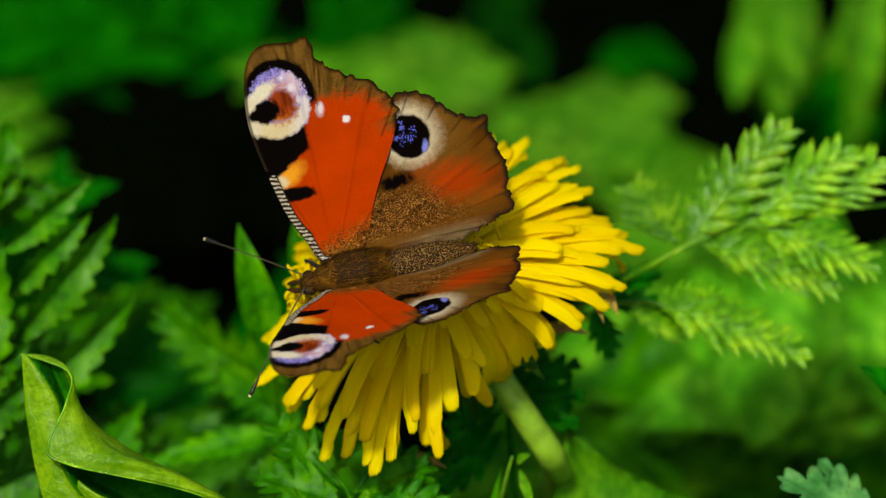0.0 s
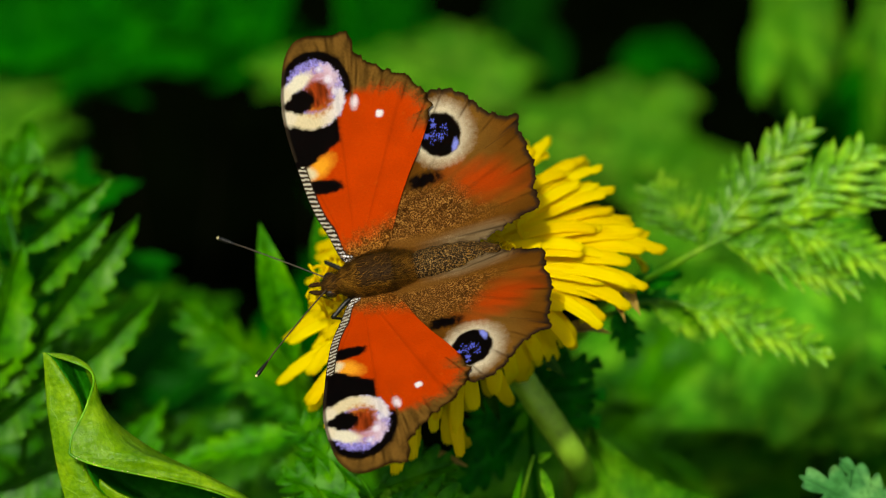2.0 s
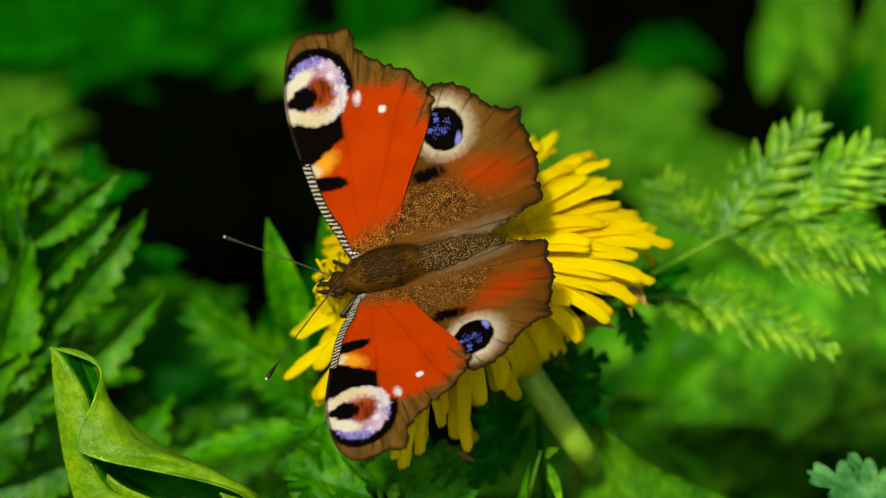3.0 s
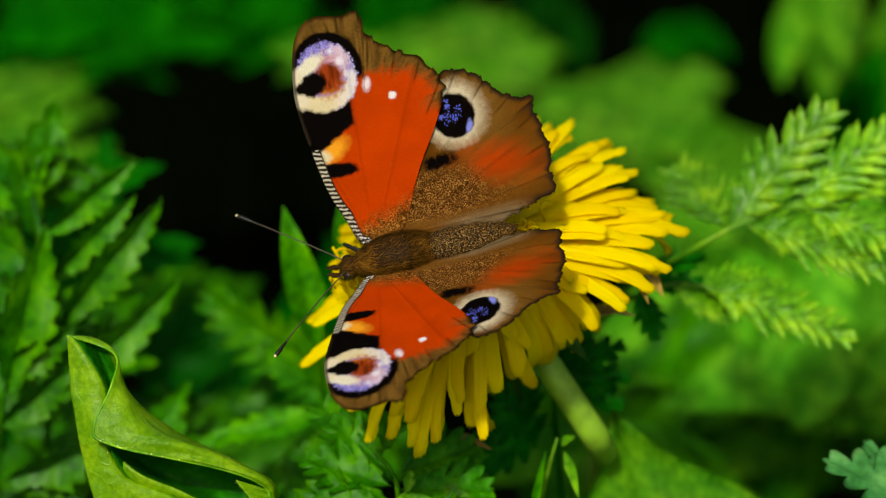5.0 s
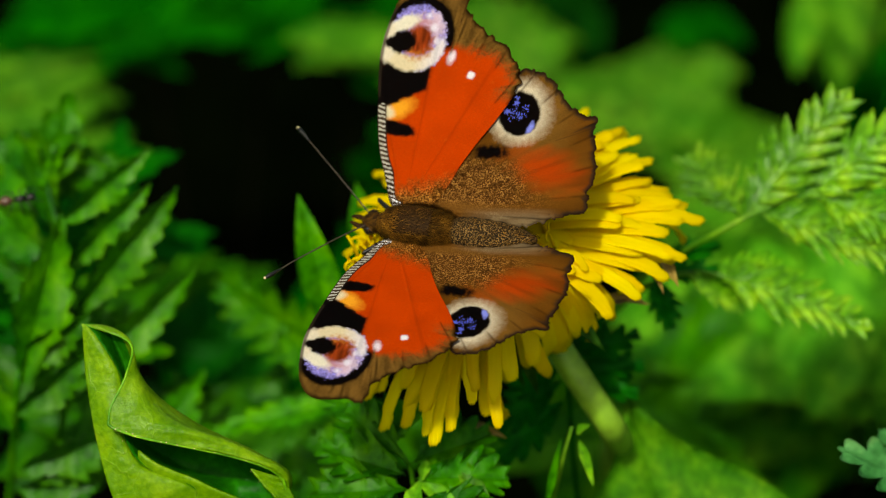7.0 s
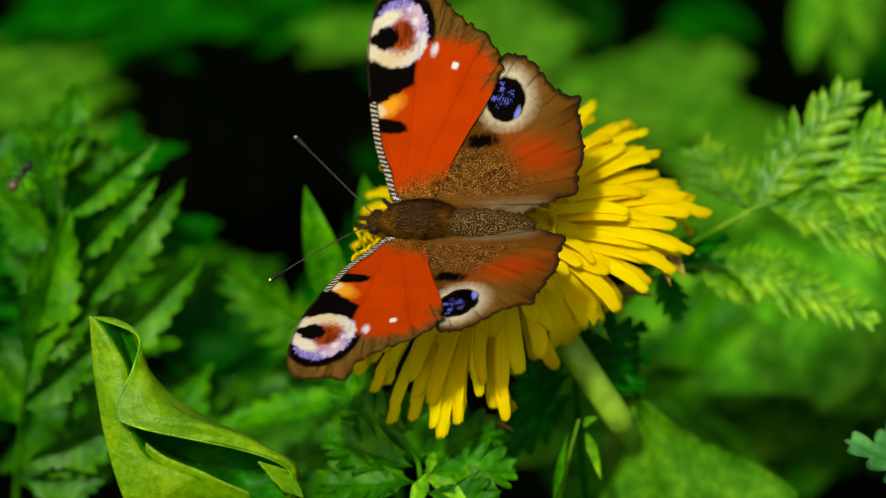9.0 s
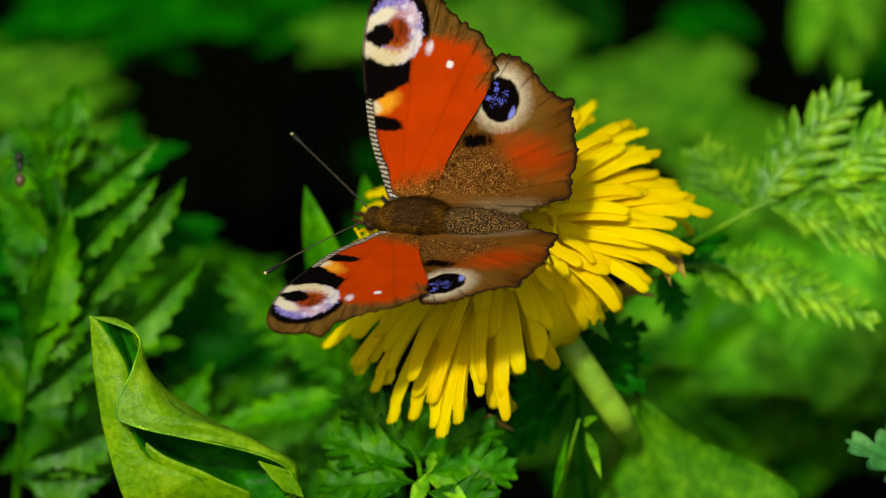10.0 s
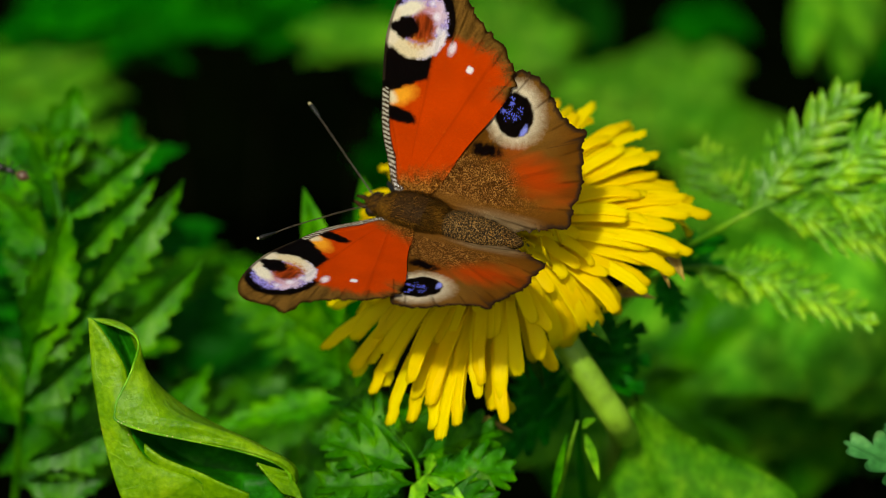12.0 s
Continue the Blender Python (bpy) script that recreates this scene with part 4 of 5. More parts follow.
def fore_tint(x, y, rim):
    """The upper side of a forewing; rim: distance from the outer edge."""
    j = 0.5 * (value_noise(x * 2.2, y * 2.2, 1) - 0.5) + 0.35 * (value_noise(x * 6, y * 6, 2) - 0.5)
    col = np.tile(np.array(RED), (len(x), 1)) * (0.90 + 0.2 * value_noise(x * 0.45, y * 0.45, 4))[:, None]
    streak = (value_noise(x * 3 + y * 2, y * 6 - x * 3, 5) > 0.86)[:, None]
    col = np.where(streak, col * 0.92 + np.array((0.7, 0.24, 0.03)) * 0.08, col)
    # golden brown base
    base = np.clip((5.3 - y - 0.30 * (x - 6) + 2.4 * j) / 2.6, 0, 1)[:, None]
    col = lay(col, base * 0.95, (0.190, 0.078, 0.010))
    global SPECKS
    SPECKS = base[:, 0] * 0.95
    # brown outer margin, broad at the tip, its inner side dusted into the red
    dust = 1.3 * (value_noise(x * 11, y * 11, 41) - 0.5) + 0.45 * (value_noise(x * 4, y * 4, 42) - 0.5)
    wide = np.clip(1.15 + 0.27 * (x + 5.0), 1.0, 3.0)
    outer = within(rim - wide + dust, 1.5)[:, 0] * np.clip((y - 15.5) / 1.5, 0, 1) * np.clip((9.5 - x) / 2.0, 0, 1)
    outer = outer + np.where(x > 7.5, within(rim - 1.5 + 0.4 * j, 0.8)[:, 0] * np.clip((y - 26.0) / 1.5, 0, 1), 0)
    outer = np.clip(outer, 0, 1)[:, None]
    col = lay(col, outer, np.array(BROWN)) * 1.0
    spoke = np.arctan2(y - 15.0, x - 5.5)
    grain = 0.45 + 0.75 * value_noise(spoke * 34, rim * 0.6, 6) + 0.35 * (value_noise(x * 5, y * 5, 7) - 0.5)
    grain = grain * np.clip(0.20 + rim / 0.8, 0.2, 1.0)
    col = np.where(outer > 0.5, col * np.clip(grain, 0.2, 1.5)[:, None], col)
    # yellow and cream flame on the front edge
    fl = oval(x, y, 10.3, 13.6, 2.2, 1.15, 150)
    col = lay(col, within(fl + 0.5 * j, 1.2), (0.85, 0.34, 0.02))
    col = lay(col, within(oval(x, y, 11.9, 13.2, 1.3, 0.95, 20) + 0.3 * j, 0.6), CREAM)
    # large black patch
    p1 = np.maximum.reduce([-(x - 6.4 - 0.10 * (19.5 - y)), y - 19.9 - 0.05 * (x - 9), 0.80 * (15.3 - y) - 0.42 * (x - 9.0)])
    p1 = np.maximum(p1, 13.6 - y + 0.0 * x)
    col = lay(col, within(p1 + 0.5 * j, 0.35), INK)
    # small black bar
    bar = np.maximum(oval(x, y, 10.4, 11.1, 2.9, 0.98, 6), x - 12.0)
    col = lay(col, within(bar + 0.35 * j, 0.3), INK)
    # eyespot: black ring in brown, lilac crown, pink and rusty heart, cream crescent, dark pupil
    col = lay(col, within(oval(x, y, 7.6, 25.6, 6.6, 5.9) + 0.4 * j, 0.8) * np.clip((y - 22.8 - 0.30 * (x - 6)) / 1.2, 0, 1)[:, None], np.array(BROWN) * np.clip(grain, 0.3, 1.4)[:, None])
    eye = oval(x, y, 8.5, 23.9, 4.6, 4.95, 0)
    ring = within(eye + 0.45 * j, 0.35) * np.clip((y - 20.6 + 0.25 * (x - 8)) / 1.0, 0, 1)[:, None]
    col = lay(col, ring, INK)
    grit = value_noise(x * 8, y * 8, 31)
    heart = within(oval(x, y, 8.75, 23.2, 3.85, 4.35, 0) + 1.0 * j, 0.35)
    col = lay(col, heart, np.array(LILAC) * (0.25 + 1.3 * grit)[:, None])
    col = lay(col, heart * within(oval(x, y, 6.9, 24.2, 1.5, 2.6, 20) + 2.0 * j, 1.3) * (0.45 + 0.55 * value_noise(x * 3, y * 1.5, 33))[:, None], PINK)
    col = lay(col, heart * within(oval(x, y, 7.6, 25.0, 2.4, 1.3, -10) + 2.6 * j, 1.2) * 0.8, (0.70, 0.52, 0.64))
    col = lay(col, heart * within(oval(x, y, 8.6, 24.7, 1.7, 1.3, -20) + 1.8 * j, 1.2) * 0.75, (0.46, 0.16, 0.18))
    # cream crescent under the heart, whitening up its inner side
    crescent = np.maximum(oval(x, y, 9.35, 22.6, 4.35, 3.9, 0), -oval(x, y, 9.1, 23.9, 3.45, 3.15, 0))
    crescent = np.maximum(crescent, 0.8 * (y - 22.4 - 0.32 * (8.5 - x)))
    warm = np.clip((x - 6.0) / 3.0, 0, 1)[:, None]
    col = lay(col, within(crescent + 0.5 * j, 0.45), np.array(CREAM) * warm + np.array((0.76, 0.66, 0.66)) * (1 - warm))
    col = lay(col, within(oval(x, y, 10.9, 24.75, 2.35, 0.95, -28) + 0.5 * j, 0.5) * within(eye + 0.2 * j, 0.3), (0.78, 0.69, 0.52))
    col = lay(col, within(oval(x, y, 12.7, 22.3, 1.3, 2.6, 0) + 0.3 * j, 0.4), (0.74, 0.62, 0.44))
    # rusty heart with an orange lower border
    col = lay(col, within(oval(x, y, 8.8, 22.4, 2.0, 1.9, 0) + 1.2 * j, 1.0), (0.50, 0.16, 0.02))
    col = lay(col, within(oval(x, y, 8.4, 23.0, 1.75, 1.9, -10) + 1.0 * j, 0.9), np.array(RUST) * (0.35 + 1.1 * value_noise(x * 4.5, y * 1.0, 32))[:, None])
    for cx, cy, r in ((6.7, 24.7, 0.45), (6.0, 22.9, 0.4), (7.6, 26.2, 0.35)):
        col = lay(col, within(oval(x, y, cx, cy, r, r) + 0.5 * j, 0.5) * 0.85, (0.82, 0.74, 0.84))
    pupil = np.minimum(oval(x, y, 10.65, 22.55, 1.75, 1.5, -25), oval(x, y, 12.1, 22.3, 1.1, 0.8, 0))
    col = lay(col, within(pupil + 0.55 * j, 0.4), INK)
    # white dots
    col = lay(col, within(oval(x, y, 4.0, 21.0, 0.5, 0.8, 20) + 0.4 * j, 0.5), (0.80, 0.66, 0.72))
    col = lay(col, within(oval(x, y, 1.1, 18.9, 0.48, 0.5, 0) + 0.3 * j, 0.3), (0.86, 0.76, 0.76))
    return col


def fore_edge(x, y, front, col, along):
    """The barred front edge: black with fine pale ticks."""
    zone = np.clip((1.30 - front) / 0.15, 0, 1) * (y < 14.2) * (x > 6)
    ticks = np.sin(along * 10.5 + 2.0 * front + 2.2 * value_noise(along * 2.0, front * 3, 8)) > 0.15
    edge = np.where((ticks & (front > 0.10) & (front < 1.05))[:, None], np.array((0.62, 0.52, 0.38)), np.array((0.012, 0.010, 0.008)))
    col = lay(col, zone[:, None], edge)
    dark = (np.clip((0.5 - front) / 0.2, 0, 1) * (y >= 15.0) * (y < 27) * (x > 9))[:, None]
    return lay(col, dark * 0.8, (0.025, 0.017, 0.010))


def hind_tint(x, y, rim):
    j = 0.5 * (value_noise(x * 2.2, y * 2.2, 11) - 0.5) + 0.35 * (value_noise(x * 6, y * 6, 12) - 0.5)
    fan = np.arctan2(y - 1, -(x - 6))
    col = np.tile(np.array((0.124, 0.044, 0.004)), (len(x), 1)) * (0.7 + 0.6 * value_noise(fan * 30, np.hypot(x, y) * 0.3, 14))[:, None] * np.clip(0.55 + rim / 2.5, 0.5, 1.0)[:, None]
    # buff shading round the eyespot
    col = lay(col, within(oval(x, y, -8.0, 14.6, 5.2, 5.8, 0) + 1.6 * j, 3.0) * 0.3, BUFF)
    # russet flush
    red = np.clip(0.55 - (oval(x, y, -10.2, 7.6, 3.9, 1.9, 8) + 1.3 * (value_noise(fan * 30, x * 0.4, 15) - 0.5)) / 3.0, 0, 1)[:, None]
    col = lay(col, red * 0.85, (0.42, 0.040, 0.002))
    # golden scales over the base
    heap = np.minimum(oval(x, y, -0.5, 4.4, 8.0, 4.0, -2), oval(x, y, -7.0, 3.4, 6.5, 1.3, 0))
    base = (np.clip(0.5 - (heap + 2.2 * j) / 2.2, 0, 1) * np.clip((x + 14) / 8, 0, 1))[:, None]
    col = lay(col, base * 0.9, (0.165, 0.068, 0.011))
    global SPECKS
    SPECKS = base[:, 0] * np.clip((y - 1.6) / 1.2, 0.25, 1)
    # grey inner margin
    inner = np.clip((2.1 - y - 0.06 * (x + 4)) / 1.2, 0, 1)[:, None] * np.clip((0.5 - x) / 5, 0, 1)[:, None] * np.clip((x + 14) / 4, 0, 1)[:, None]
    col = lay(col, inner * 0.75, np.array((0.23, 0.160, 0.080)) * (0.6 + 0.7 * value_noise(x * 0.7, y * 5, 19))[:, None])
    # eyespot
    col = lay(col, within(oval(x, y, -6.0, 14.8, 4.1, 3.95, 0) + 0.9 * j, 1.9) * (0.9 * np.clip(1.0 + 0.13 * (x + 7.0), 0.45, 1))[:, None], (0.70, 0.58, 0.40))
    eye = within(oval(x, y, -5.9, 14.5, 2.8, 2.9, 0) + 0.4 * j, 0.35)
    col = lay(col, eye, INK)
    blot = (value_noise(x * 1.5, y * 1.5, 16) * 0.5 + value_noise(x * 7, y * 7, 17) * 0.6)
    spark = eye * ((blot > 0.66) & (oval(x, y, -5.3, 15.0, 1.9, 1.7) < 0.6 * j))[:, None]
    col = lay(col, spark * 0.9, BLUE)
    col = lay(col, eye * within(oval(x, y, -7.6, 12.75, 0.36, 0.85, 25) + 0.3 * j, 0.3), (0.22, 0.24, 0.72))
    # black bar under it
    col = lay(col, within(oval(x, y, -2.6, 9.15, 2.4, 0.85, -5) + 0.9 * j, 0.6), INK)
    # dark rim
    col = lay(col, within(rim - 0.55 + 0.6 * j, 0.4) * ((x < -4) & ((y > 1.6) | (x < -14)))[:, None] * 0.85, (0.03, 0.018, 0.010))
    # the small split near the tail
    line = np.abs((y - 13.3) - (x + 15.8) * -0.42)
    return lay(col, within(line - 0.03, 0.12) * ((x < -11.2) & (x > -16.4))[:, None] * 0.8, (0.01, 0.008, 0.006))


FORE = ((9.6, 1.0), (10.9, 4.6), (12.0, 7.8), (12.7, 11.7), (13.1, 15.0), (13.4, 18.5), (13.4, 21.8), (12.8, 25.2), (11.9, 28.2), (10.5, 30.2),
        (8.8, 30.9), (6.8, 30.6), (5.0, 30.3), (3.5, 30.7), (2.9, 29.5), (2.5, 27.4), (1.0, 25.7), (-1.4, 24.0), (-3.4, 22.9), (-5.0, 20.8),
        (-5.7, 18.8), (-5.2, 17.0), (-3.1, 13.4), (-0.9, 10.2), (0.9, 7.2), (2.4, 4.2), (4.0, 1.8), (6.5, 0.4))
HIND = ((5.0, 0.8), (2.5, 6.0), (-0.5, 12.0), (-3.5, 17.3), (-5.6, 20.3), (-7.8, 20.2), (-10.1, 19.1), (-11.6, 17.0), (-13.3, 15.6), (-15.0, 14.85),
        (-16.2, 14.9), (-16.7, 14.4), (-16.15, 13.4), (-16.8, 10.2), (-17.1, 7.4), (-16.5, 5.0), (-16.8, 2.8), (-15.4, 1.9), (-13.0, 1.2), (-10.5, 0.3), (-8.0, -0.3),
        (-5.0, -0.1), (-1.8, 0.3), (1.5, 0.2))


def wing(name, outline, hub, side, fore, parent):
    """A wing in its hinge's space: x towards the head, y outwards (mirrored for the right side), slightly cambered, with veins."""
    around, rings = 820, 120
    line = spline(outline, around, True)
    mid = line.mean(axis=0)
    nxt, prv = np.roll(line, -1, 0), np.roll(line, 1, 0)
    tan = (nxt - prv) / np.linalg.norm(nxt - prv, axis=1)[:, None]
    nor = np.stack([tan[:, 1], -tan[:, 0]], 1)
    nor *= np.sign(((line - mid) * nor).sum(1))[:, None]
    run = np.concatenate([[0], np.cumsum(np.linalg.norm(np.diff(line, axis=0), axis=1))])
    ragged = (line[:, 0] < 4.0) & (line[:, 1] > 17.0) if fore else (line[:, 0] < -6.0)
    line = line + nor * (ragged * ((0.15 if fore else 0.10) * np.sin(run * 2.6 + 0.8 * np.sin(run * 0.7)) + 0.34 * (value_noise(run * 4.5, run * 0, 21) - 0.5)))[:, None]
    rr = np.linspace(0, 1, rings + 1)[1:] ** 0.8
    hub = np.array(hub)
    grid = hub + rr[:, None, None] * (line - hub)[None]
    flat = np.concatenate([hub[None], grid.reshape(-1, 2)])
    x, y = flat[:, 0], flat[:, 1]
    gap = np.concatenate([[8.0], ((1 - rr)[:, None] * np.linalg.norm(line - hub, axis=1)[None] * np.abs(((line - hub) / np.linalg.norm(line - hub, axis=1)[:, None] * nor).sum(1))[None]).ravel()])
    tint = (fore_tint if fore else hind_tint)(x, y, gap)
    if fore:
        front = np.where(np.concatenate([[0], np.tile(line[:, 0] > 8.5, rings)]), gap, 9.0)
        tint = fore_edge(x, y, front, tint, y * 1.0)
        z = 0.95 * np.clip((x - 2) / 9, 0, 1) * np.clip(y / 10, 0, 1) - 0.9 * np.clip((y - 23) / 8, 0, 1) ** 2 + 0.25
    else:
        z = 1.4 * np.clip((6 - y) / 5, 0, 1) * np.clip((-x - 5) / 9, 0, 1) - 0.45 * np.clip((y - 6) / 8, 0, 1)
    # veins run out from the root
    root = np.array((8.0, 0.5)) if fore else np.array((5.0, 1.0))
    ang = np.arctan2(y - root[1], -(x - root[0]))
    veins = 0.09 * np.maximum(0, np.cos(ang * (17 if fore else 15))) ** 8 * np.clip(np.hypot(x - root[0], y - root[1]) / 6, 0, 1)
    z = z + veins + 0.05 * value_noise(x * 0.8, y * 0.8, 22)
    shade = 0.94 - 0.15 * np.clip((veins - 0.066) / 0.02, 0, 1)[:, None]
    # fine dark veins crossing the outer margin, and a dark fringe
    fan = np.maximum(0, np.cos(ang * (46 if fore else 38))) ** 24
    outer = ((y > 15.5) & (x < 9.5)) if fore else (x < -5.5)
    tint = tint * shade * (1 - 0.55 * fan * outer * np.clip((3.6 - gap) / 1.2, 0, 1))[:, None]
    tint = tint * (1 - 0.6 * outer * np.clip((0.42 - gap) / 0.3, 0, 1))[:, None]
    s = -1 if side == "right" else 1
    n = len(x)
    top = np.stack([x, s * y, z], 1)
    low = np.stack([x, s * y, z - 0.10 * np.clip(gap / 0.5, 0.25, 1)], 1)
    verts = np.concatenate([top, low]) * MM
    faces = []
    for layer in (0, 1):
        o = layer * n
        for i in range(around):
            k = (i + 1) % around
            f = (o, o + 1 + i, o + 1 + k)
            faces.append(f if (layer == 0) == (s < 0) else f[::-1])
        for r in range(rings - 1):
            a, b = o + 1 + r * around, o + 1 + (r + 1) * around
            for i in range(around):
                k = (i + 1) % around
                f = (a + i, b + i, b + k, a + k)
                faces.append(f if (layer == 0) == (s < 0) else f[::-1])
    a = 1 + (rings - 1) * around
    for i in range(around):
        k = (i + 1) % around
        faces.append((a + i, a + k, n + a + k, n + a + i))
    me = bpy.data.meshes.new(name)
    me.from_pydata(verts.tolist(), [], faces)
    me.update()
    under = np.array((0.022, 0.015, 0.010)) * (0.5 + value_noise(x * 3, y * 1.2, 23))[:, None]
    rgba = np.ones((2 * n, 4), np.float32)
    rgba[:n, 3], rgba[n:, 3] = SPECKS, 0.0
    rgba[:, :3] = np.clip(np.concatenate([tint, under]), 0, 1)
    layer = me.color_attributes.new("tint", "FLOAT_COLOR", "POINT")
    layer.data.foreach_set("color", rgba.ravel())
    me.polygons.foreach_set("use_smooth", [True] * len(me.polygons))
    me.materials.append(M_WING)
    bm = bmesh.new()
    bm.from_mesh(me)
    bmesh.ops.recalc_face_normals(bm, faces=bm.faces)
    bm.to_mesh(me)
    bm.free()
    ob = new(name, me)
    ob.parent = parent
    return ob


def lathe(bm, stations, sides=20):
    """A body along x: stations of x, y, z, half width, half height."""
    rings = []
    for x, y, z, w, h in stations:
        rings.append([bm.verts.new((x, y + w * math.cos(a), z + h * math.sin(a))) for a in (2 * math.pi * j / sides for j in range(sides))])
    for r, q in zip(rings, rings[1:]):
        for j in range(sides):
            bm.faces.new((r[j], r[(j + 1) % sides], q[(j + 1) % sides], q[j]))
    bm.faces.new(rings[0][::-1])
    bm.faces.new(rings[-1])
    bmesh.ops.recalc_face_normals(bm, faces=bm.faces)


def body_stations(rows, n=24):
    return spline([tuple(v * MM for v in r) for r in rows], n)


def fur(bm, stations, count, length, rng, bald=None):
    """Fine hairs lying back over a body part; bald: the stretch of x worn smooth along the back."""
    for _ in range(count):
        i = rng.randrange(1, len(stations) - 1)
        x, y, z, w, h = stations[i]
        a = rng.uniform(-0.5, math.pi + 0.5)
        if bald and bald[0] < x / MM < bald[1] and abs(a - math.pi / 2) < 0.85 and rng.random() < 0.94:
            continue
        p = Vector((x + rng.uniform(-0.3, 0.3) * MM, y + w * math.cos(a), z + h * math.sin(a)))
        out = Vector((0, math.cos(a), math.sin(a)))
        d = (out * rng.uniform(0.15, 0.7) + Vector((-1.0, rng.uniform(-0.5, 0.5), 0))).normalized()
        side = d.cross(out).normalized() * 0.000028
        q = p + d * length * rng.uniform(0.6, 1.3)
        mid = (p + q) / 2 + out * 0.0001
        v = [bm.verts.new(c) for c in (p - side, p + side, mid + side * 0.8, q, mid - side * 0.8)]
        bm.faces.new((v[0], v[1], v[2], v[4]))
        bm.faces.new((v[4], v[2], v[3]))


def butterfly():
    root = empty("butterfly", Matrix(), "peacock butterfly with rust red wings and blue eyespots, on the dandelion", "butterfly")
    rng = random.Random(5)
    bits = {"root": root}
    thorax = body_stations(((11.2, 0, 0.6, 0.9, 0.9), (9.8, 0, 0.9, 2.0, 1.9), (7.5, 0, 1.0, 2.7, 2.6), (4.8, 0, 1.0, 2.8, 2.6), (2.6, 0, 0.9, 2.3, 2.2), (1.2, 0, 0.7, 1.6, 1.6)))
    bm = bmesh.new()
    lathe(bm, thorax)
    th = part("thorax", bm, M_BODY, root, "dark thorax under brown fur")
    bm = bmesh.new()
    fur(bm, thorax, 15000, 1.0 * MM, rng, (3.2, 8.4))
    tagged(part("fur", bm, M_FUR, th, "silky brown hairs"), kind="stuff")
    abdomen = body_stations(((1.8, 0, 0.7, 1.5, 1.5), (-0.5, 0, 0.7, 2.1, 1.9), (-3.5, 0, 0.6, 2.2, 2.0), (-6.5, 0, 0.6, 1.9, 1.8), (-9.0, 0, 0.7, 1.2, 1.2), (-10.6, 0, 0.8, 0.35, 0.4)), 44)
    for i, s in enumerate(abdomen):
        s[3:] *= 1 + 0.035 * math.sin(i * 1.15)
    bm = bmesh.new()
    lathe(bm, abdomen)
    ab = part("abdomen", bm, M_ABDOMEN, root, "dark abdomen sprinkled with golden scales")
    bm = bmesh.new()
    fur(bm, abdomen, 1000, 0.6 * MM, rng)
    tagged(part("fur", bm, M_FUR, ab), kind="stuff")
    head = body_stations(((10.6, 0, 0.7, 1.0, 1.0), (11.6, 0, 0.8, 1.5, 1.3), (12.6, 0, 0.8, 1.3, 1.1), (13.3, 0, 0.7, 0.5, 0.5)), 14)
    bm = bmesh.new()
    lathe(bm, head)
    hd = part("head", bm, M_BODY, root)
    bm = bmesh.new()
    fur(bm, head, 500, 0.8 * MM, rng)
    tagged(part("fur", bm, M_FUR, hd), kind="stuff")
    for s in (-1, 1):
        bm = bmesh.new()
        bmesh.ops.create_icosphere(bm, subdivisions=3, radius=0.85 * MM, matrix=Matrix.Translation(Vector((12.1, 1.15 * s, 0.75)) * MM) @ Matrix.Diagonal((0.95, 0.75, 1.0, 1)))
        part("eye", bm, M_EYE, hd, "dark compound eye")
        bm = bmesh.new()
        tube(bm, [Vector(v) * MM for v in ((12.8, 0.5 * s, 0.4), (13.9, 0.6 * s, 0.6), (14.5, 0.5 * s, 0.9), (15.0, 0.4 * s, 1.0))], [0.32 * MM, 0.36 * MM, 0.12 * MM], 8, 12)
        part("palp", bm, M_BODY, hd, "pointed hairy palp")
    bm = bmesh.new()
    tube(bm, [Vector(v) * MM for v in ((13.2, 0, 0.2), (14.0, 0, -0.8), (13.8, 0, -2.2), (13.0, 0, -3.6))], [0.14 * MM, 0.10 * MM], 7, 12)
    part("proboscis", bm, M_BLACK, hd, "thin black tongue in the flower")
    for s in (-1, 1):
        bm = bmesh.new()
        L = 16.0 * MM
        tube(bm, [(0, 0, 0), (0.3 * L, 0, 0.02 * L), (0.7 * L, 0, 0.02 * L), (0.84 * L, 0, 0.006 * L)], [0.10 * MM, 0.085 * MM, 0.10 * MM], 7, 24)
        an = part("antenna", bm, M_ANTENNA, root, "thin banded antenna with a dark club")
        bm = bmesh.new()
        tube(bm, [(0.83 * L, 0, 0.007 * L), (0.90 * L, 0, 0.003 * L), (0.955 * L, 0, 0.0), (0.985 * L, 0, 0.0)], [0.11 * MM, 0.25 * MM, 0.30 * MM, 0.18 * MM], 8, 10)
        part("club", bm, M_BLACK, an, "dark club")
        bm = bmesh.new()
        bmesh.ops.create_icosphere(bm, subdivisions=2, radius=0.2 * MM, matrix=Matrix.Translation((0.99 * L, 0, 0)))
        part("tip", bm, M_CREAM, an, "cream antenna tip")
        bits["antenna", s] = an
        bits["fore", s] = wing("forewing", FORE, (5.0, 17.0), "right" if s < 0 else "left", True, root)
        bits["hind", s] = wing("hindwing", HIND, (-7.0, 9.0), "right" if s < 0 else "left", False, root)
        tagged(bits["fore", s], "rust red forewing with a lilac and cream eyespot")
        tagged(bits["hind", s], "brown hindwing with a blue-black eyespot ringed in buff")
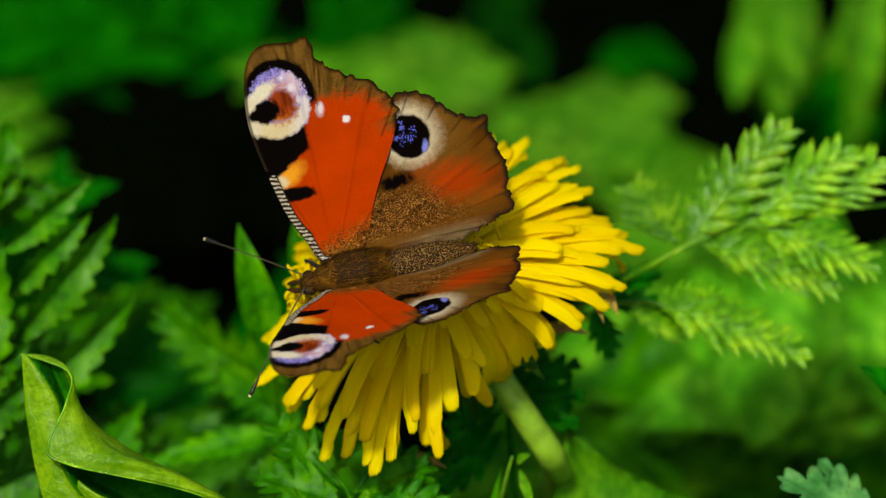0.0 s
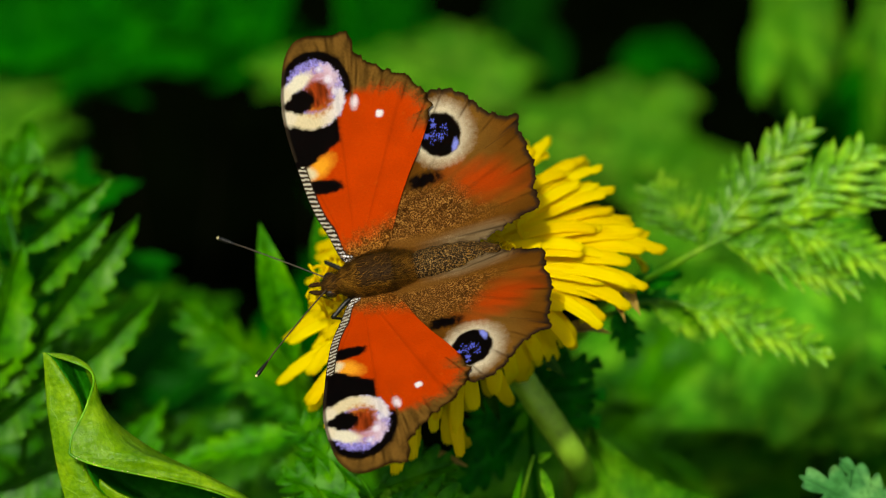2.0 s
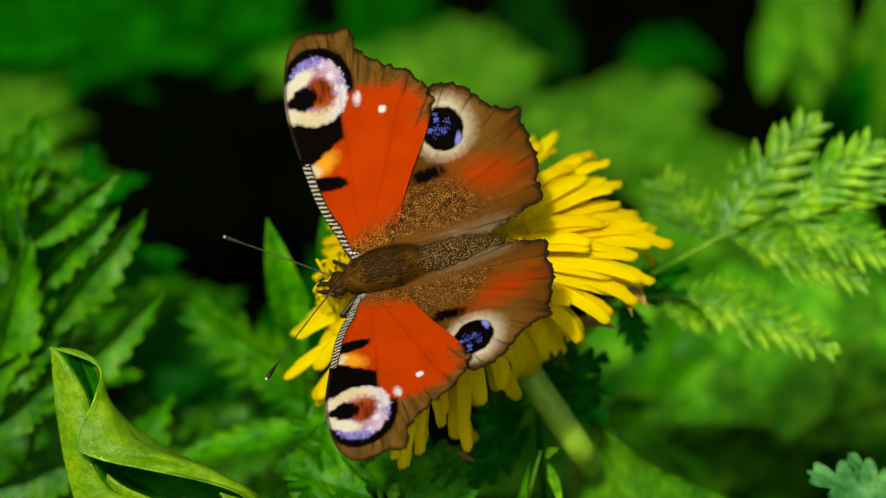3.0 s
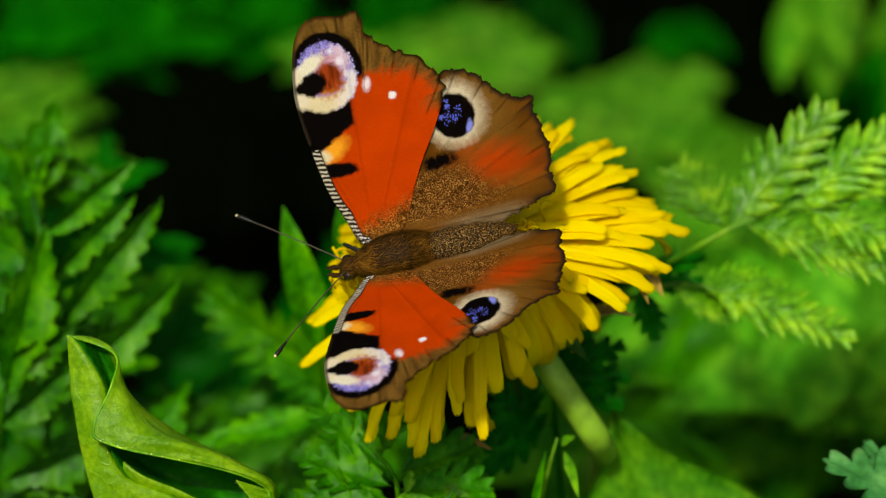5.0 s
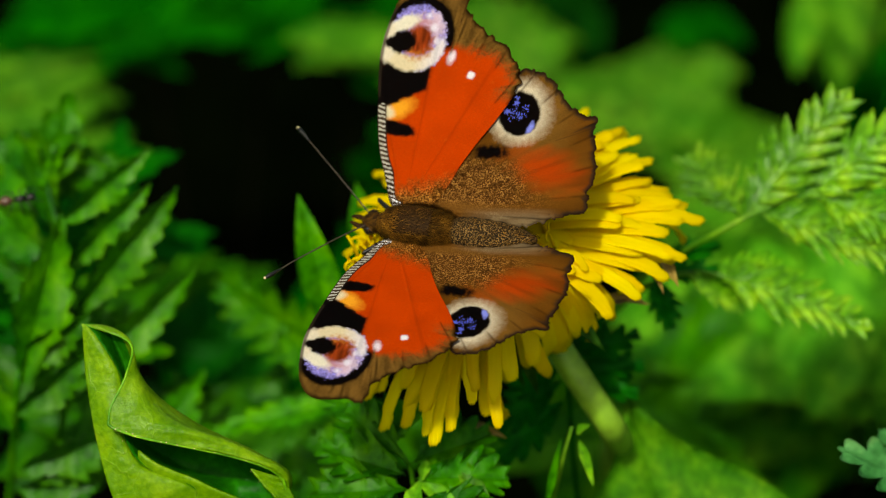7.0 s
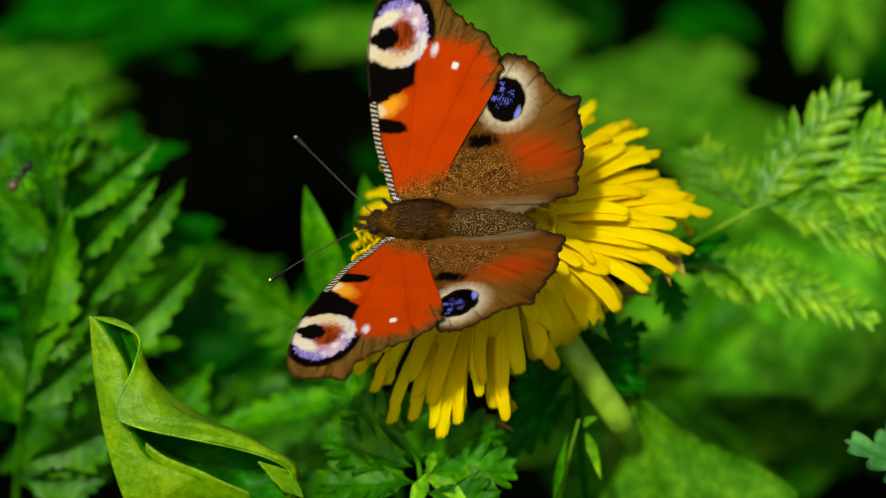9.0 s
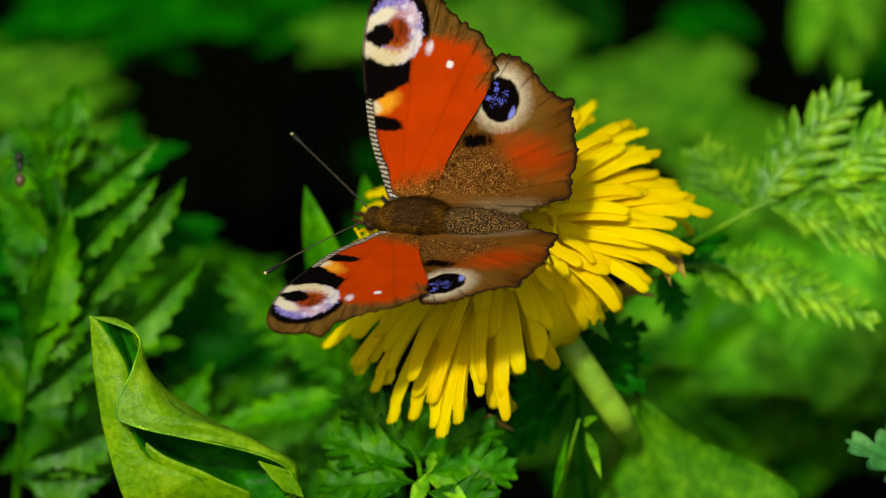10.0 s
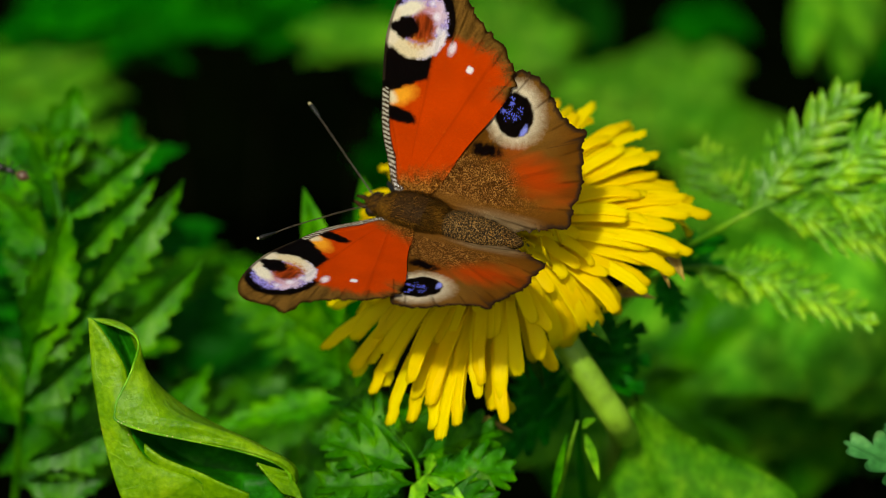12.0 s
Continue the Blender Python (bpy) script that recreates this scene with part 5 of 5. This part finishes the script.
        for hip, knee, foot in (((8.8, 1.0, -0.8), (12.6, 4.0, -0.4), (10.2, 3.6, -3.4)), ((6.2, 1.2, -1.0), (7.0, 6.3, -2.0), (4.9, 7.6, -5.7)), ((3.6, 1.0, -1.0), (0.5, 5.1, -1.8), (-6.4, 3.4, -5.6))):
            a, c, e = (Vector((v[0], v[1] * s, v[2])) * MM for v in (hip, knee, foot))
            toe = e + (e - c).normalized() * 0.0012 + Vector((0, 0, -0.0003))
            bm = bmesh.new()
            tube(bm, [a, a.lerp(c, 0.45) + Vector((0, 0, 0.0004)), a.lerp(c, 0.93), c, c.lerp(e, 0.12)], [0.34 * MM, 0.30 * MM, 0.20 * MM], 8, 18)
            tube(bm, [c, c.lerp(e, 0.5) + Vector((0, 0, -0.0002)), e, toe], [0.19 * MM, 0.16 * MM, 0.08 * MM], 7, 14)
            part("leg", bm, M_BLACK, root, "thin black leg")
    return bits


BUTTERFLY = butterfly()


def ant():
    """A small dark ant in its own space: head towards +x, feet on z = 0."""
    root = empty("ant", Matrix(), "small dark ant with a glossy brown rear, on a leaf", "ant")
    rows = ((("head"), ((2.4, 0, 1.0, 0.2, 0.2), (1.9, 0, 1.1, 0.55, 0.45), (1.3, 0, 1.1, 0.5, 0.42), (1.05, 0, 1.05, 0.15, 0.15)), M_BLACK),
            (("mesosoma"), ((1.1, 0, 1.05, 0.15, 0.15), (0.6, 0, 1.15, 0.42, 0.42), (-0.2, 0, 1.1, 0.36, 0.38), (-0.7, 0, 1.0, 0.14, 0.2)), M_BLACK),
            (("gaster"), ((-0.7, 0, 1.0, 0.14, 0.2), (-1.2, 0, 1.1, 0.62, 0.58), (-2.0, 0, 1.1, 0.75, 0.68), (-2.7, 0, 1.0, 0.2, 0.2)), M_GASTER))
    for name, r, mat in rows:
        bm = bmesh.new()
        lathe(bm, body_stations(r, 12), 12)
        part(name, bm, mat, root)
    for s in (-1, 1):
        for x, dx in ((0.8, 1.2), (0.3, 0.1), (-0.2, -1.4)):
            bm = bmesh.new()
            tube(bm, [Vector(v) * MM for v in ((x, 0.25 * s, 0.9), (x + dx * 0.5, 1.0 * s, 1.5), (x + dx * 0.9, 1.6 * s, 0.3), (x + dx * 1.2, 1.9 * s, 0.0))], [0.12 * MM, 0.06 * MM], 5, 8)
            part("leg", bm, M_BLACK, root)
        bm = bmesh.new()
        tube(bm, [Vector(v) * MM for v in ((2.1, 0.25 * s, 1.2), (2.6, 0.8 * s, 1.6), (3.5, 1.0 * s, 1.0))], [0.07 * MM, 0.05 * MM], 5, 8)
        part("feeler", bm, M_BLACK, root)
    return root


ANT = ant()



def motions():
    rows = (
        (0, -0.00559, -0.00065, 0.24764, -28.4, 16.2, 177.4),
        (0.5, -0.00565, -0.00164, 0.24821, -29.8, 15.2, 178.8),
        (1, -0.00560, -0.00180, 0.24832, -28.9, 15.5, 179.1),
        (1.5, -0.00553, -0.00201, 0.24824, -29.4, 16.7, 179.2),
        (2, -0.00547, -0.00206, 0.24833, -30.3, 15.1, 179.9),
        (2.5, -0.00553, -0.00186, 0.24829, -29.0, 15.2, 181.0),
        (3, -0.00559, -0.00200, 0.24829, -29.3, 18.7, 179.2),
        (5, -0.00625, -0.00159, 0.24824, -30.4, 16.9, 178.6),
        (5.5, -0.00663, -0.00050, 0.24772, -26.4, 18.2, 177.0),
        (6, -0.00683, 0.00080, 0.24686, -26.9, 17.4, 177.2),
        (6.3, -0.0068, 0.0008, 0.247, -27.5, 16.5, 175),
        (6.5, -0.00656, 0.00080, 0.24707, -30.9, 11.2, 164.9),
        (6.7, -0.0058, -0.0006, 0.2481, -28.8, 7.5, 162),
        (7, -0.00543, -0.00119, 0.24838, -28.1, 5.8, 160.8),
        (9, -0.00621, -0.00165, 0.24882, -29.4, 13.1, 158.5),
        (9.5, -0.00647, -0.00103, 0.24857, -28.6, 12.8, 158.5),
        (10, -0.00694, -0.00087, 0.24842, -26.7, 13.1, 155.7),
        (10.5, -0.00649, -0.00163, 0.24900, -29.6, 3.4, 153.9),
        (11, -0.00638, -0.00156, 0.24934, -26.2, 0.1, 152.7),
        (11.5, -0.00654, -0.00158, 0.24897, -27.4, 2.0, 150.9),
        (12, -0.00700, -0.00073, 0.24817, -28.3, 5.0, 148.5),
    )
    walk(BUTTERFLY["root"], [(t, pose(x, y, z, rx, ry, rz)) for t, x, y, z, rx, ry, rz in rows])
    # flap of the right and left wings, their sweep and their pitch
    wings = (
        (0, 44.2, 44.1, -1.6, 0.1, -0.3, 0.5),
        (0.2, 38, 38, 0, 0, -1, 1),
        (0.5, 22.8, 22.8, 0.3, -0.4, -0.2, 2.5),
        (1, 18.7, 18.8, 0.6, -0.1, -0.1, 3.4),
        (1.5, 19.5, 19.3, 0.6, -0.4, -0.7, 3.8),
        (2, 20.6, 20.4, -0.6, 0.3, -1.3, 4.6),
        (2.5, 20.7, 20.7, -0.1, -0.6, -1.4, 4.3),
        (3, 22.9, 22.4, 0.8, -0.5, -1.2, 3.5),
        (5, 32.9, 33.5, 0.8, 0.4, -1.3, 0.8),
        (5.5, 55.8, 54.8, -0.9, -1.3, -0.6, -3.1),
        (6, 58.4, 56.7, -0.3, -0.0, -2.7, -2.8),
        (6.3, 55, 54, 0, 0, -1, 1),
        (6.4, 51.5, 50, -1, 1, -1, 1),
        (6.5, 40.8, 39.0, -4.9, 6.1, -2.2, 0.9),
        (6.7, 27, 26, 0, 0, -1, 1),
        (7, 21.5, 21.5, -1.2, 2.8, -1.0, 0.9),
        (9, 27.0, 26.8, -0.8, 0.7, 0.2, 2.0),
        (9.5, 35.2, 34.7, 0.0, 1.5, -1.4, 0.5),
        (10, 34.7, 34.4, -0.3, 1.9, -0.8, 0.9),
        (10.5, 24.6, 23.6, -0.7, -0.2, -2.1, -0.2),
        (11, 23.4, 22.9, -0.0, -0.6, -2.4, -0.6),
        (11.5, 28.3, 27.7, 0.5, -1.2, -2.3, -0.2),
        (12, 39.0, 38.6, 0.8, -1.5, -1.5, 0.1),
    )
    for s in (-1, 1):
        w = []
        for t, fr, fl, sr, sl, pr, pl in wings:
            f, sw, pt = (fr, sr, pr) if s < 0 else (fl, sl, pl)
            w.append((t, pose(0, 1.6 * MM * s, 1.0 * MM) @ pose(0, 0, 0, s * f, 0, 0) @ pose(0, 0, 0, 0, 0, s * sw) @ pose(0, 0, 0, 0, pt, 0)))
        walk(BUTTERFLY["fore", s], w)
        walk(BUTTERFLY["hind", s], w)
    # antennae: the way each one points
    feelers = {-1: ((0, 0.84, -0.55, -0.03), (0.5, 0.84, -0.55, -0.03), (0.7, 0.79, -0.52, -0.31), (0.9, 0.66, -0.46, -0.59), (1, 0.59, -0.44, -0.68), (1.2, 0.57, -0.40, -0.72), (1.4, 0.81, -0.52, -0.27), (1.6, 0.84, -0.54, -0.08), (2, 0.84, -0.53, 0.07), (2.5, 0.83, -0.54, 0.08), (3, 0.83, -0.54, 0.15), (5, 0.82, -0.55, 0.15), (5.5, 0.82, -0.55, 0.15), (6, 0.81, -0.56, 0.16), (6.5, 0.68, -0.71, 0.19), (7, 0.76, -0.62, 0.20), (9, 0.78, -0.59, 0.22), (9.5, 0.79, -0.57, 0.23), (10, 0.80, -0.53, 0.28), (10.5, 0.78, -0.55, 0.29), (11, 0.80, -0.53, 0.27), (11.5, 0.81, -0.53, 0.26), (12, 0.80, -0.53, 0.29)), 1: ((0, 0.60, 0.78, -0.20), (0.3, 0.59, 0.78, 0.20), (0.5, 0.41, 0.90, 0.13), (0.7, 0.19, 0.95, 0.23), (0.9, 0.09, 0.99, 0.13), (1, 0.08, 0.97, 0.23), (1.2, 0.41, 0.91, -0.03), (1.4, 0.60, 0.80, 0.09), (1.6, 0.61, 0.77, 0.19), (2, 0.60, 0.75, 0.28), (2.5, 0.62, 0.75, 0.23), (3, 0.60, 0.76, 0.25), (5, 0.57, 0.75, 0.33), (5.5, 0.61, 0.75, 0.26), (6, 0.59, 0.74, 0.32), (6.5, 0.65, 0.68, 0.34), (7, 0.58, 0.75, 0.33), (9, 0.53, 0.74, 0.41), (9.5, 0.53, 0.76, 0.37), (10, 0.50, 0.77, 0.39), (10.5, 0.51, 0.73, 0.46), (11, 0.53, 0.75, 0.39), (11.5, 0.50, 0.75, 0.44), (12, 0.49, 0.74, 0.46))}
    for s, dirs in feelers.items():
        walk(BUTTERFLY["antenna", s], [(t, basis(Vector((12.4, 0.8 * s, 1.6)) * MM, (x, y, z), (0, 0, 1))) for t, x, y, z in dirs])
    # the ant wanders over its leaf and turns
    walk(ANT, [(t, SITE @ pose(x, y, -24) @ Matrix.Scale(1000, 4) @ pose(0, 0, 0, -20, 0, 0) @ pose(0, 0, 0, 0, 0, a)) for t, x, y, a in ((0, -72.0, 0.3, -10), (4.5, -70.2, 1.1, -10), (5.5, -67.0, 2.3, -10), (6, -66.2, 2.4, 0), (6.5, -65.9, 2.5, 5), (7, -66.1, 2.4, 10), (8.8, -66.8, 4.0, 47), (9.5, -66.5, 5.6, 82), (10, -66.9, 5.6, 95), (11, -67.8, 6.7, 118), (11.5, -68.3, 6.7, 142), (12, -67.9, 5.4, 157))])


motions()
